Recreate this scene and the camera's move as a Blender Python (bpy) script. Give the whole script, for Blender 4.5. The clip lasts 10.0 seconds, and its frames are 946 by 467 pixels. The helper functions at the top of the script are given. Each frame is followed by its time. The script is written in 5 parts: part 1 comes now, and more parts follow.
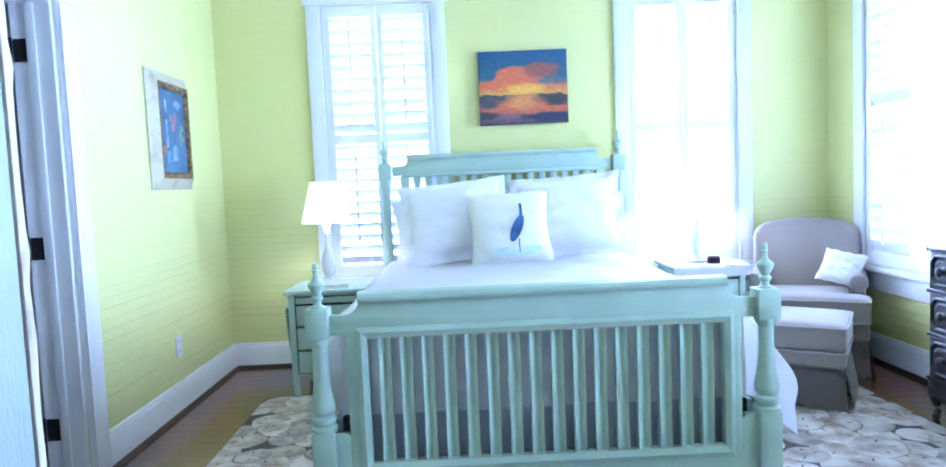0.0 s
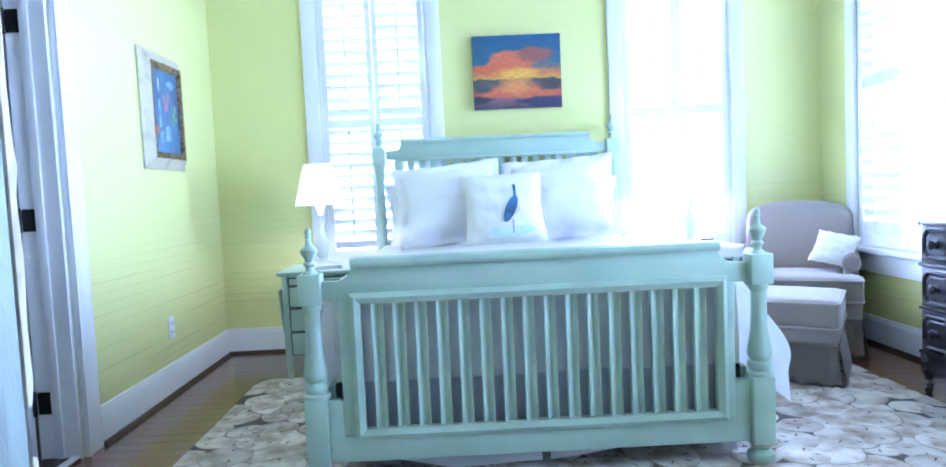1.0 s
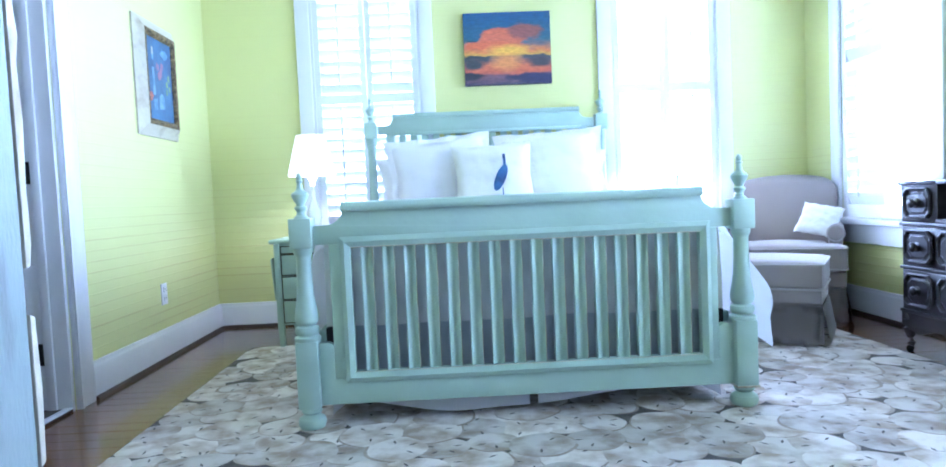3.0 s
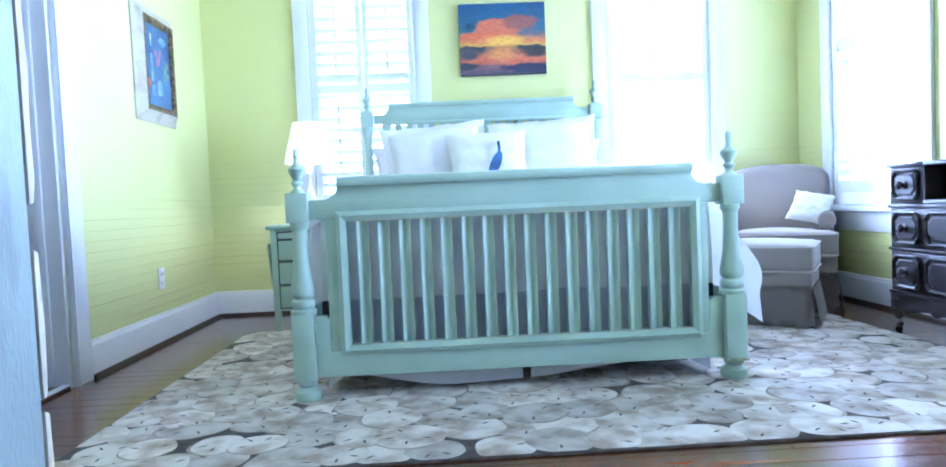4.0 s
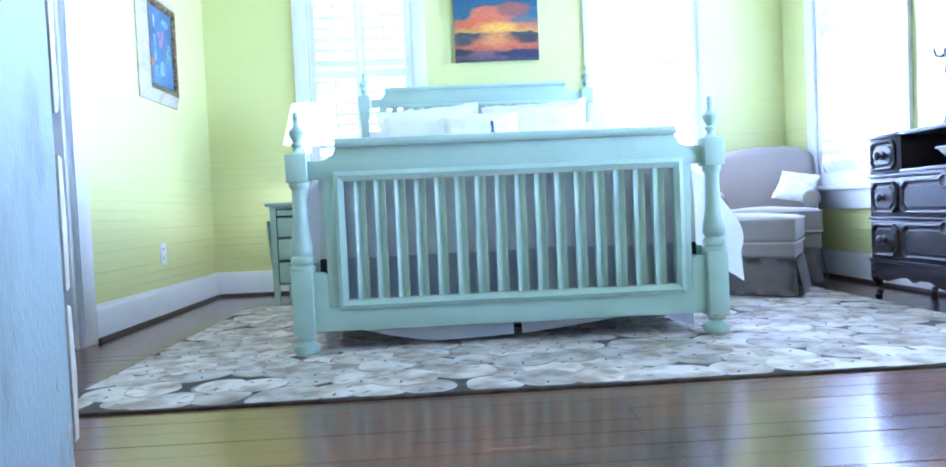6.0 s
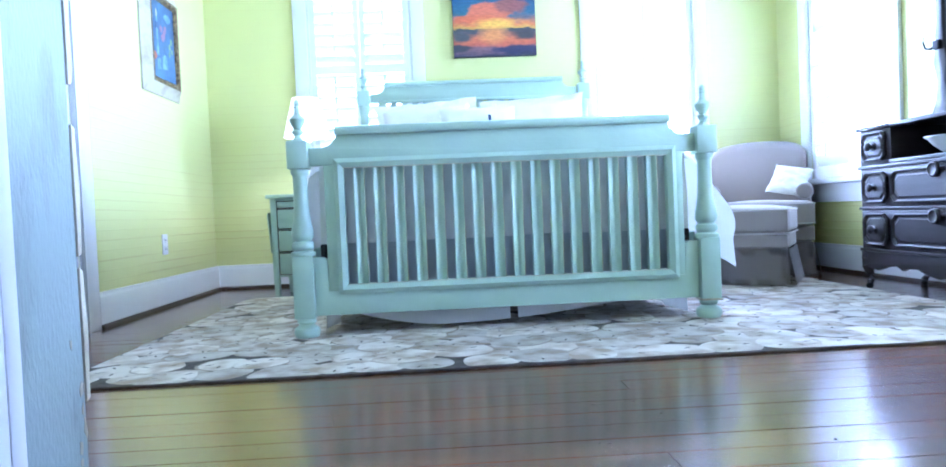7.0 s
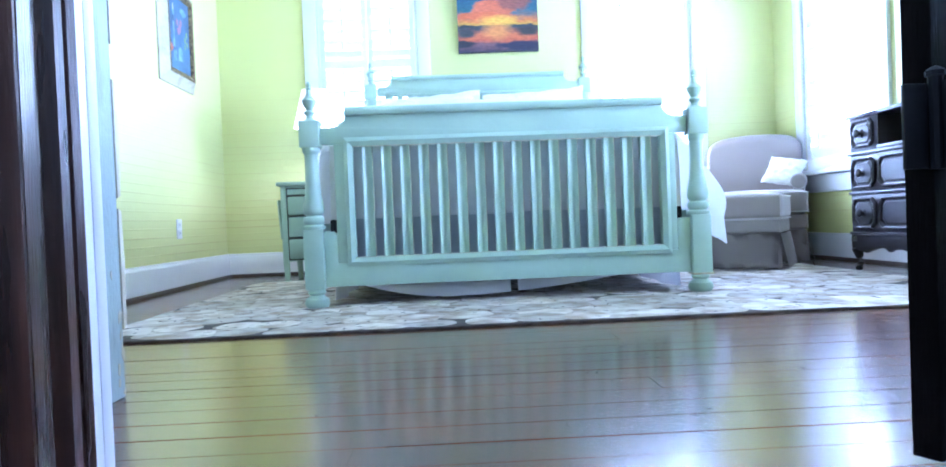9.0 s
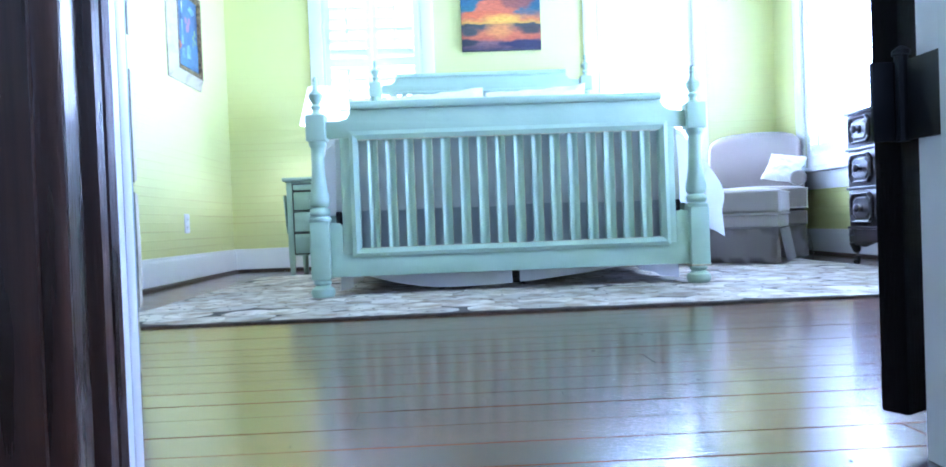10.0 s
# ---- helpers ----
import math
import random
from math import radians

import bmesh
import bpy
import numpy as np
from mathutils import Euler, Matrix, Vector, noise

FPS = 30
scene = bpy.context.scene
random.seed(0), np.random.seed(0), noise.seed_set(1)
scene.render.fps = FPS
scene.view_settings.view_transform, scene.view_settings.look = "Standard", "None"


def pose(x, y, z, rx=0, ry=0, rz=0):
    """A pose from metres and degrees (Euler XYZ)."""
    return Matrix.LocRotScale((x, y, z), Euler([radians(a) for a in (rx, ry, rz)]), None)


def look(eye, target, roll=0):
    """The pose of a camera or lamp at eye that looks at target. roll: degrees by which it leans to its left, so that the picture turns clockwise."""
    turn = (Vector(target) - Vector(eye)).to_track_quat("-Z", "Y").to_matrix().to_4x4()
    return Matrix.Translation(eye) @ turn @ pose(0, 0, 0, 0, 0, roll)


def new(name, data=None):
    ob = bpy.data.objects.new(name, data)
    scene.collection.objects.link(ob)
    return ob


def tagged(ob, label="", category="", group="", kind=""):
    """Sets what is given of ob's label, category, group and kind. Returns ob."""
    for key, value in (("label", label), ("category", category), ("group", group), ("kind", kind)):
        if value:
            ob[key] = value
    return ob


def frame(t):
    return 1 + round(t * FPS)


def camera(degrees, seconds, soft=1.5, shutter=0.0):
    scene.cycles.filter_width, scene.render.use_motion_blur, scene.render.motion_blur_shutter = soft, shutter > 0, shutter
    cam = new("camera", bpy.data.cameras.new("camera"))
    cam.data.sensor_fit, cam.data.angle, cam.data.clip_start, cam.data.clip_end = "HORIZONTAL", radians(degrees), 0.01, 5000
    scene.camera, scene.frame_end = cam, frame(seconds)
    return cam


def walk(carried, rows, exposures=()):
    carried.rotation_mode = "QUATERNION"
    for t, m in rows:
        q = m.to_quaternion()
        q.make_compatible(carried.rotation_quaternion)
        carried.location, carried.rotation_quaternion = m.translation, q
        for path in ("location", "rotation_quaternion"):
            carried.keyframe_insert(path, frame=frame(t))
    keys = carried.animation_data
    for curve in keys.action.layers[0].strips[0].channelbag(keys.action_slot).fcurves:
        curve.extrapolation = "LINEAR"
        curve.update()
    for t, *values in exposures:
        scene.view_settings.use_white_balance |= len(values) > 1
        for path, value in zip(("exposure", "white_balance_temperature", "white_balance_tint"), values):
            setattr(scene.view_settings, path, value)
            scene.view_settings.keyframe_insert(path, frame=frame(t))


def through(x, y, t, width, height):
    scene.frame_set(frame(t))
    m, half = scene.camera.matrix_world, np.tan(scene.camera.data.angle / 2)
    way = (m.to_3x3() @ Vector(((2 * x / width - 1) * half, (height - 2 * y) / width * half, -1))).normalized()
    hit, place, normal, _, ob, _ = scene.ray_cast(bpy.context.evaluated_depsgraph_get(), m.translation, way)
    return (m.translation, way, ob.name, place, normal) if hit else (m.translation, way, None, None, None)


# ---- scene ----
cam = camera(69.7, 10.0, soft=1.7)
PATH = [
    (0, (-0.114, -0.024, 1.157), (-0.088, 1.971, 1.016), -2.5),
    (0.5, (-0.116, -0.028, 1.092), (-0.08, 1.967, 0.957), -2.5),
    (1, (-0.111, -0.032, 1.019), (-0.071, 1.963, 0.893), -2.6),
    (1.5, (-0.11, -0.046, 0.957), (-0.063, 1.95, 0.837), -2.5),
    (2, (-0.105, -0.058, 0.904), (-0.053, 1.938, 0.789), -2.6),
    (2.5, (-0.104, -0.074, 0.853), (-0.048, 1.922, 0.743), -2.6),
    (4, (-0.097, -0.134, 0.694), (-0.029, 1.863, 0.604), -2.5),
    (4.5, (-0.093, -0.161, 0.644), (-0.018, 1.836, 0.56), -2.6),
    (5, (-0.094, -0.187, 0.599), (-0.017, 1.81, 0.52), -2.7),
    (5.5, (-0.092, -0.217, 0.555), (-0.017, 1.781, 0.483), -2.6),
    (7, (-0.09, -0.3, 0.453), (-0.009, 1.698, 0.395), -2.5),
    (7.5, (-0.089, -0.335, 0.417), (-0.013, 1.663, 0.367), -2.4),
    (8, (-0.089, -0.372, 0.381), (-0.016, 1.626, 0.337), -2.4),
    (8.5, (-0.091, -0.411, 0.351), (-0.02, 1.587, 0.311), -2.4),
    (9, (-0.091, -0.436, 0.328), (-0.023, 1.562, 0.294), -2.3),
    (9.5, (-0.092, -0.459, 0.311), (-0.028, 1.54, 0.28), -2.3),
    (10, (-0.089, -0.496, 0.289), (-0.032, 1.503, 0.26), -2.2),
]
walk(cam, [(t, look(eye, target, roll)) for t, eye, target, roll in PATH], [(0, 0.08, 4740, 26), (5.0, 0.29, 4720, 26), (7.0, 0.43, 4680, 27), (10.0, 0.54, 4620, 27)])

# ---- world and large lights ----
world = bpy.data.worlds.new("sky")
scene.world = world
world.use_nodes = True
wn = world.node_tree
sky = wn.nodes.new("ShaderNodeTexSky")
sky.sky_type, sky.sun_disc = "NISHITA", False
sky.sun_elevation, sky.sun_rotation = radians(38), radians(50)
wn.links.new(sky.outputs[0], wn.nodes["Background"].inputs[0])
wn.nodes["Background"].inputs[1].default_value = 0.12

sun = new("sun", bpy.data.lights.new("sun", "SUN"))
sun.data.energy, sun.data.angle, sun.data.color = 1.0, radians(15), (1.0, 0.96, 0.9)
sun.matrix_world = look((8, 9, 8), (0.5, 2, 0))


def window_light(x, y, z, turn, width, height, power):
    """Daylight in a window's opening, just outside its glass, facing the room; also serves as added fill."""
    lamp = new("window_or_fill_light", bpy.data.lights.new("window_or_fill_light", "AREA"))
    lamp.data.shape, lamp.data.size, lamp.data.size_y = "RECTANGLE", width, height
    lamp.data.energy, lamp.data.color = power, (0.78, 0.91, 1.0)
    lamp.matrix_world = pose(x, y, z, 90, 0, turn)
    return lamp


NORTH, EAST, WEST, SOUTH = 4.50, 2.34, -1.69, 0.26
SILL, HEAD = 0.58, 2.36
window_light(-0.63, NORTH + 0.24, 1.47, 180, 0.72, 1.76, 50)
window_light(1.37, NORTH + 0.24, 1.47, 180, 0.72, 1.76, 290)
window_light(EAST + 0.24, 3.68, 1.47, 90, 0.80, 1.76, 300)
# added fill through an invented, unseen east window, for footboard and west wall
window_light(EAST + 0.24, 1.30, 1.47, 90, 0.80, 1.76, 230)
# added front fill from the hall, behind the camera; no known window there
window_light(0.0, -2.62, 1.5, 0, 1.3, 1.5, 10)

# ---- materials ----


def principled(name):
    m = bpy.data.materials.new(name)
    m.use_nodes = True
    return m, m.node_tree.nodes, m.node_tree.links, m.node_tree.nodes["Principled BSDF"]


def surface(name, light, dark, rough=0.5, scale=6.0, stretch=(1, 1, 1), grain=60.0, bump=0.1, metal=0.0, vary=0.0, sheen=0.0, coat=0.0, spread=(0.35, 0.65), depth=0.01, spec=0.5):
    """A painted, woven or wooden surface: two colours mixed by a coarse noise, a fine grain in the relief, and some change from piece to piece."""
    m, n, l, p = principled(name)
    co = n.new("ShaderNodeTexCoord")
    mp = n.new("ShaderNodeMapping")
    mp.inputs["Scale"].default_value = stretch
    l.new(co.outputs["Object"], mp.inputs[0])
    vec = mp.outputs[0]
    if vary:
        info = n.new("ShaderNodeObjectInfo")
        geo = n.new("ShaderNodeNewGeometry")
        add = n.new("ShaderNodeMath")
        l.new(info.outputs["Random"], add.inputs[0])
        l.new(geo.outputs["Random Per Island"], add.inputs[1])
        mul = n.new("ShaderNodeMath")
        mul.operation = "MULTIPLY"
        mul.inputs[1].default_value = 37.0
        l.new(add.outputs[0], mul.inputs[0])
        shift = n.new("ShaderNodeVectorMath")
        l.new(vec, shift.inputs[0])
        l.new(mul.outputs[0], shift.inputs[1])
        vec = shift.outputs[0]
    big = n.new("ShaderNodeTexNoise")
    big.inputs["Scale"].default_value, big.inputs["Detail"].default_value = scale, 5
    l.new(vec, big.inputs["Vector"])
    ramp = n.new("ShaderNodeMapRange")
    ramp.inputs[1].default_value, ramp.inputs[2].default_value = spread
    l.new(big.outputs["Fac"], ramp.inputs[0])
    mix = n.new("ShaderNodeMix")
    mix.data_type = "RGBA"
    mix.inputs[6].default_value, mix.inputs[7].default_value = (*dark, 1), (*light, 1)
    l.new(ramp.outputs[0], mix.inputs[0])
    colour = mix.outputs[2]
    if vary:
        hsv = n.new("ShaderNodeHueSaturation")
        val = n.new("ShaderNodeMapRange")
        val.inputs[3].default_value, val.inputs[4].default_value = 1 - vary, 1 + vary
        fr = n.new("ShaderNodeMath")
        fr.operation = "FRACT"
        l.new(add.outputs[0], fr.inputs[0])
        l.new(fr.outputs[0], val.inputs[0])
        l.new(val.outputs[0], hsv.inputs["Value"])
        l.new(colour, hsv.inputs["Color"])
        colour = hsv.outputs[0]
    l.new(colour, p.inputs["Base Color"])
    fine = n.new("ShaderNodeTexNoise")
    fine.inputs["Scale"].default_value, fine.inputs["Detail"].default_value = grain, 3
    l.new(vec, fine.inputs["Vector"])
    bp = n.new("ShaderNodeBump")
    bp.inputs["Strength"].default_value, bp.inputs["Distance"].default_value = bump, depth
    l.new(fine.outputs["Fac"], bp.inputs["Height"])
    l.new(bp.outputs[0], p.inputs["Normal"])
    rr = n.new("ShaderNodeMapRange")
    rr.inputs[3].default_value, rr.inputs[4].default_value = rough * 0.85, min(1, rough * 1.15)
    l.new(big.outputs["Fac"], rr.inputs[0])
    l.new(rr.outputs[0], p.inputs["Roughness"])
    p.inputs["Metallic"].default_value = metal
    p.inputs["Coat Weight"].default_value = coat
    p.inputs["Specular IOR Level"].default_value = spec
    p.inputs["Coat Roughness"].default_value = 0.15
    if sheen:
        p.inputs["Sheen Weight"].default_value = sheen
    return m


def wall_paint():
    """Yellow-green paint over old horizontal boards whose joints print through, more strongly on the lower boards."""
    m, n, l, p = principled("lime_wall_paint")
    co = n.new("ShaderNodeTexCoord")
    noise_t = n.new("ShaderNodeTexNoise")
    noise_t.inputs["Scale"].default_value, noise_t.inputs["Detail"].default_value = 1.3, 6
    l.new(co.outputs["Object"], noise_t.inputs["Vector"])
    mix = n.new("ShaderNodeMix")
    mix.data_type = "RGBA"
    mix.inputs[6].default_value, mix.inputs[7].default_value = (0.665, 0.68, 0.255, 1), (0.70, 0.71, 0.325, 1)
    l.new(noise_t.outputs["Fac"], mix.inputs[0])
    mp = n.new("ShaderNodeMapping")
    mp.inputs["Scale"].default_value = (0.9, 0.9, 22)
    l.new(co.outputs["Object"], mp.inputs[0])
    lines = n.new("ShaderNodeTexNoise")
    lines.inputs["Scale"].default_value, lines.inputs["Detail"].default_value = 1.6, 4
    l.new(mp.outputs[0], lines.inputs["Vector"])
    wave = n.new("ShaderNodeTexWave")
    wave.bands_direction, wave.wave_profile = "Z", "SIN"
    wave.inputs["Scale"].default_value, wave.inputs["Distortion"].default_value = 6.6, 0.5
    wave.inputs["Detail"].default_value, wave.inputs["Detail Scale"].default_value = 2, 0.7
    l.new(co.outputs["Object"], wave.inputs["Vector"])
    ridge = n.new("ShaderNodeMath")
    ridge.operation = "POWER"
    ridge.inputs[1].default_value = 34
    l.new(wave.outputs["Fac"], ridge.inputs[0])
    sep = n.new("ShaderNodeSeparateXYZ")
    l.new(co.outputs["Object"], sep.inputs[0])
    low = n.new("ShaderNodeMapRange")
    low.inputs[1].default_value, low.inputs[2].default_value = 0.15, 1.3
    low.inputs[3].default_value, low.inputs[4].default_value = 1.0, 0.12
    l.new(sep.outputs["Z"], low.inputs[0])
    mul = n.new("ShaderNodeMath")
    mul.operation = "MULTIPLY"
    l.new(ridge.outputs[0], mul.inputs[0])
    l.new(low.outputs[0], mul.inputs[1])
    tot = n.new("ShaderNodeMath")
    tot.operation = "MULTIPLY_ADD"
    tot.inputs[1].default_value = 0.5
    l.new(lines.outputs["Fac"], tot.inputs[0])
    l.new(mul.outputs[0], tot.inputs[2])
    bp = n.new("ShaderNodeBump")
    bp.inputs["Strength"].default_value, bp.inputs["Distance"].default_value = 0.25, 0.006
    l.new(tot.outputs[0], bp.inputs["Height"])
    l.new(bp.outputs[0], p.inputs["Normal"])
    # tan lines along the joints, broken up by noise and fainter higher up
    joint_noise = n.new("ShaderNodeTexNoise")
    joint_noise.inputs["Scale"].default_value, joint_noise.inputs["Detail"].default_value = 0.9, 3
    l.new(mp.outputs[0], joint_noise.inputs["Vector"])
    joint_breaks = n.new("ShaderNodeMapRange")
    joint_breaks.inputs[1].default_value, joint_breaks.inputs[2].default_value = 0.42, 0.62
    joint_breaks.inputs[4].default_value = 0.75
    l.new(joint_noise.outputs["Fac"], joint_breaks.inputs[0])
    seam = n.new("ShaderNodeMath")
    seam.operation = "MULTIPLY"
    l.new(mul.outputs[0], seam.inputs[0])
    l.new(joint_breaks.outputs[0], seam.inputs[1])
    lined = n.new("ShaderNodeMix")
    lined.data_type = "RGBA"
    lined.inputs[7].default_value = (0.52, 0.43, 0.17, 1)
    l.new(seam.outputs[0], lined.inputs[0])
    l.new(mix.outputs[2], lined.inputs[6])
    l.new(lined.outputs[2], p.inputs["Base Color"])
    p.inputs["Roughness"].default_value = 0.5
    return m


def cloth(name, colour, dark, weave=900.0, rough=0.9, through=0.0, crease=5.0, crease_depth=0.02):
    m, n, l, p = principled(name)
    co = n.new("ShaderNodeTexCoord")
    big = n.new("ShaderNodeTexNoise")
    big.inputs["Scale"].default_value, big.inputs["Detail"].default_value = crease, 4
    l.new(co.outputs["Object"], big.inputs["Vector"])
    mix = n.new("ShaderNodeMix")
    mix.data_type = "RGBA"
    mix.inputs[6].default_value, mix.inputs[7].default_value = (*dark, 1), (*colour, 1)
    l.new(big.outputs["Fac"], mix.inputs[0])
    l.new(mix.outputs[2], p.inputs["Base Color"])
    fine = n.new("ShaderNodeTexNoise")
    fine.inputs["Scale"].default_value = weave
    l.new(co.outputs["Object"], fine.inputs["Vector"])
    b1 = n.new("ShaderNodeBump")
    b1.inputs["Strength"].default_value, b1.inputs["Distance"].default_value = 0.25, 0.002
    l.new(fine.outputs["Fac"], b1.inputs["Height"])
    b2 = n.new("ShaderNodeBump")
    b2.inputs["Strength"].default_value, b2.inputs["Distance"].default_value = 0.4, crease_depth
    l.new(big.outputs["Fac"], b2.inputs["Height"])
    l.new(b1.outputs[0], b2.inputs["Normal"])
    l.new(b2.outputs[0], p.inputs["Normal"])
    p.inputs["Roughness"].default_value = rough
    p.inputs["Sheen Weight"].default_value = 0.2
    if through:
        tr = n.new("ShaderNodeBsdfTranslucent")
        tr.inputs["Color"].default_value = (*colour, 1)
        ms = n.new("ShaderNodeMixShader")
        ms.inputs[0].default_value = through
        l.new(p.outputs[0], ms.inputs[1])
        l.new(tr.outputs[0], ms.inputs[2])
        l.new(ms.outputs[0], n["Material Output"].inputs[0])
    return m


def ramp_node(n, stops):
    r = n.new("ShaderNodeValToRGB")
    while len(r.color_ramp.elements) < len(stops):
        r.color_ramp.elements.new(0.5)
    for e, (at, c) in zip(r.color_ramp.elements, stops):
        e.position, e.color = at, (*c, 1)
    return r


def sunset_paint():
    """Oil paint of a sunset over still water: bands by height, broken by brush noise, with a cloud."""
    m, n, l, p = principled("sunset_oil_paint")
    co = n.new("ShaderNodeTexCoord")
    sep = n.new("ShaderNodeSeparateXYZ")
    l.new(co.outputs["Generated"], sep.inputs[0])
    mp = n.new("ShaderNodeMapping")
    mp.inputs["Scale"].default_value = (3.0, 1, 7)
    l.new(co.outputs["Generated"], mp.inputs[0])
    brush = n.new("ShaderNodeTexNoise")
    brush.inputs["Scale"].default_value, brush.inputs["Detail"].default_value = 1.8, 9
    l.new(mp.outputs[0], brush.inputs["Vector"])
    off = n.new("ShaderNodeMath")
    off.operation = "MULTIPLY_ADD"
    off.inputs[1].default_value, off.inputs[2].default_value = 0.16, -0.08
    l.new(brush.outputs["Fac"], off.inputs[0])
    hgt = n.new("ShaderNodeMath")
    l.new(sep.outputs["Z"], hgt.inputs[0])
    l.new(off.outputs[0], hgt.inputs[1])
    bands = ramp_node(n, [(0.0, (0.045, 0.04, 0.08)), (0.10, (0.17, 0.09, 0.11)), (0.17, (0.42, 0.095, 0.045)), (0.27, (0.48, 0.13, 0.05)),
                          (0.34, (0.055, 0.06, 0.075)), (0.395, (0.04, 0.05, 0.055)), (0.41, (0.52, 0.30, 0.05)), (0.47, (0.52, 0.17, 0.045)),
                          (0.55, (0.15, 0.12, 0.13)), (0.62, (0.035, 0.115, 0.17)), (1.0, (0.015, 0.07, 0.18))])
    l.new(hgt.outputs[0], bands.inputs[0])

    def blob(cx, cz, rx, rz, soft):
        cs = n.new("ShaderNodeMapping")
        cs.inputs["Location"].default_value = (-cx / rx, 0, -cz / rz)
        cs.inputs["Scale"].default_value = (1 / rx, 0, 1 / rz)
        l.new(co.outputs["Generated"], cs.inputs[0])
        ln = n.new("ShaderNodeVectorMath")
        ln.operation = "LENGTH"
        l.new(cs.outputs[0], ln.inputs[0])
        wob = n.new("ShaderNodeMath")
        wob.operation = "MULTIPLY_ADD"
        wob.inputs[1].default_value = 1.3
        l.new(brush.outputs["Fac"], wob.inputs[0])
        l.new(ln.outputs["Value"], wob.inputs[2])
        mr = n.new("ShaderNodeMapRange")
        mr.inputs[1].default_value, mr.inputs[2].default_value = 1.65 + soft, 1.65 - soft
        l.new(wob.outputs[0], mr.inputs[0])
        return mr.outputs[0]

    colour = bands.outputs[0]
    for cx, cz, rx, rz, soft, c in ((0.45, 0.62, 0.27, 0.17, 0.12, (0.50, 0.125, 0.06)), (0.70, 0.73, 0.20, 0.10, 0.2, (0.24, 0.085, 0.07)), (0.30, 0.54, 0.30, 0.06, 0.2, (0.52, 0.12, 0.045)),
                                    (0.50, 0.47, 0.20, 0.07, 0.5, (0.66, 0.38, 0.05)), (0.48, 0.30, 0.14, 0.10, 0.5, (0.55, 0.22, 0.06)), (0.78, 0.08, 0.28, 0.07, 0.2, (0.025, 0.025, 0.07)),
                                    (0.05, 0.12, 0.15, 0.06, 0.2, (0.03, 0.03, 0.05)), (0.88, 0.30, 0.14, 0.07, 0.3, (0.045, 0.04, 0.05)), (0.10, 0.28, 0.12, 0.07, 0.3, (0.05, 0.055, 0.065))):
        mx = n.new("ShaderNodeMix")
        mx.data_type = "RGBA"
        l.new(blob(cx, cz, rx, rz, soft), mx.inputs[0])
        l.new(colour, mx.inputs[6])
        mx.inputs[7].default_value = (*c, 1)
        colour = mx.outputs[2]
    dabs = n.new("ShaderNodeTexNoise")
    dabs.inputs["Scale"].default_value, dabs.inputs["Detail"].default_value = 5.0, 6
    l.new(mp.outputs[0], dabs.inputs["Vector"])
    tone = n.new("ShaderNodeMapRange")
    tone.inputs[1].default_value, tone.inputs[2].default_value = 0.3, 0.7
    tone.inputs[3].default_value, tone.inputs[4].default_value = 0.78, 1.2
    l.new(dabs.outputs["Fac"], tone.inputs[0])
    stroke_tone = n.new("ShaderNodeHueSaturation")
    l.new(tone.outputs[0], stroke_tone.inputs["Value"])
    l.new(colour, stroke_tone.inputs["Color"])
    l.new(stroke_tone.outputs[0], p.inputs["Base Color"])
    bp = n.new("ShaderNodeBump")
    bp.inputs["Strength"].default_value, bp.inputs["Distance"].default_value = 0.4, 0.004
    l.new(brush.outputs["Fac"], bp.inputs["Height"])
    l.new(bp.outputs[0], p.inputs["Normal"])
    p.inputs["Roughness"].default_value = 0.45
    return m


def glass():
    m, n, l, p = principled("window_glass")
    p.inputs["Transmission Weight"].default_value = 1.0
    p.inputs["Roughness"].default_value = 0.0
    p.inputs["IOR"].default_value = 1.45
    return m


def shade_linen():
    m, n, l, p = principled("lampshade_linen")
    tr = n.new("ShaderNodeBsdfTranslucent")
    tr.inputs["Color"].default_value = (0.9, 0.9, 0.88, 1)
    p.inputs["Base Color"].default_value = (0.82, 0.83, 0.82, 1)
    p.inputs["Roughness"].default_value = 0.9
    co = n.new("ShaderNodeTexCoord")
    wv = n.new("ShaderNodeTexNoise")
    wv.inputs["Scale"].default_value = 400
    l.new(co.outputs["Object"], wv.inputs["Vector"])
    bp = n.new("ShaderNodeBump")
    bp.inputs["Strength"].default_value, bp.inputs["Distance"].default_value = 0.2, 0.002
    l.new(wv.outputs["Fac"], bp.inputs["Height"])
    l.new(bp.outputs[0], p.inputs["Normal"])
    ms = n.new("ShaderNodeMixShader")
    ms.inputs[0].default_value = 0.6
    l.new(p.outputs[0], ms.inputs[1])
    l.new(tr.outputs[0], ms.inputs[2])
    l.new(ms.outputs[0], n["Material Output"].inputs[0])
    return m


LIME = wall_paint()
TRIM = surface("white_trim_paint", (0.80, 0.81, 0.84), (0.76, 0.77, 0.80), 0.35, 3, grain=40, bump=0.06)
SHUTTER = surface("white_shutter_paint", (0.82, 0.83, 0.85), (0.78, 0.79, 0.82), 0.4, 3, grain=40, bump=0.04)
CEILING = surface("white_ceiling_paint", (0.70, 0.70, 0.68), (0.66, 0.66, 0.64), 0.8, 2, grain=50, bump=0.1)
SAGE = surface("sage_green_paint", (0.41, 0.54, 0.46), (0.36, 0.485, 0.41), 0.36, 4, (1, 1, 1.6), grain=35, bump=0.10)
RUB = surface("rubbed_paint_edge", (0.54, 0.50, 0.37), (0.34, 0.31, 0.22), 0.6, 30, grain=80)
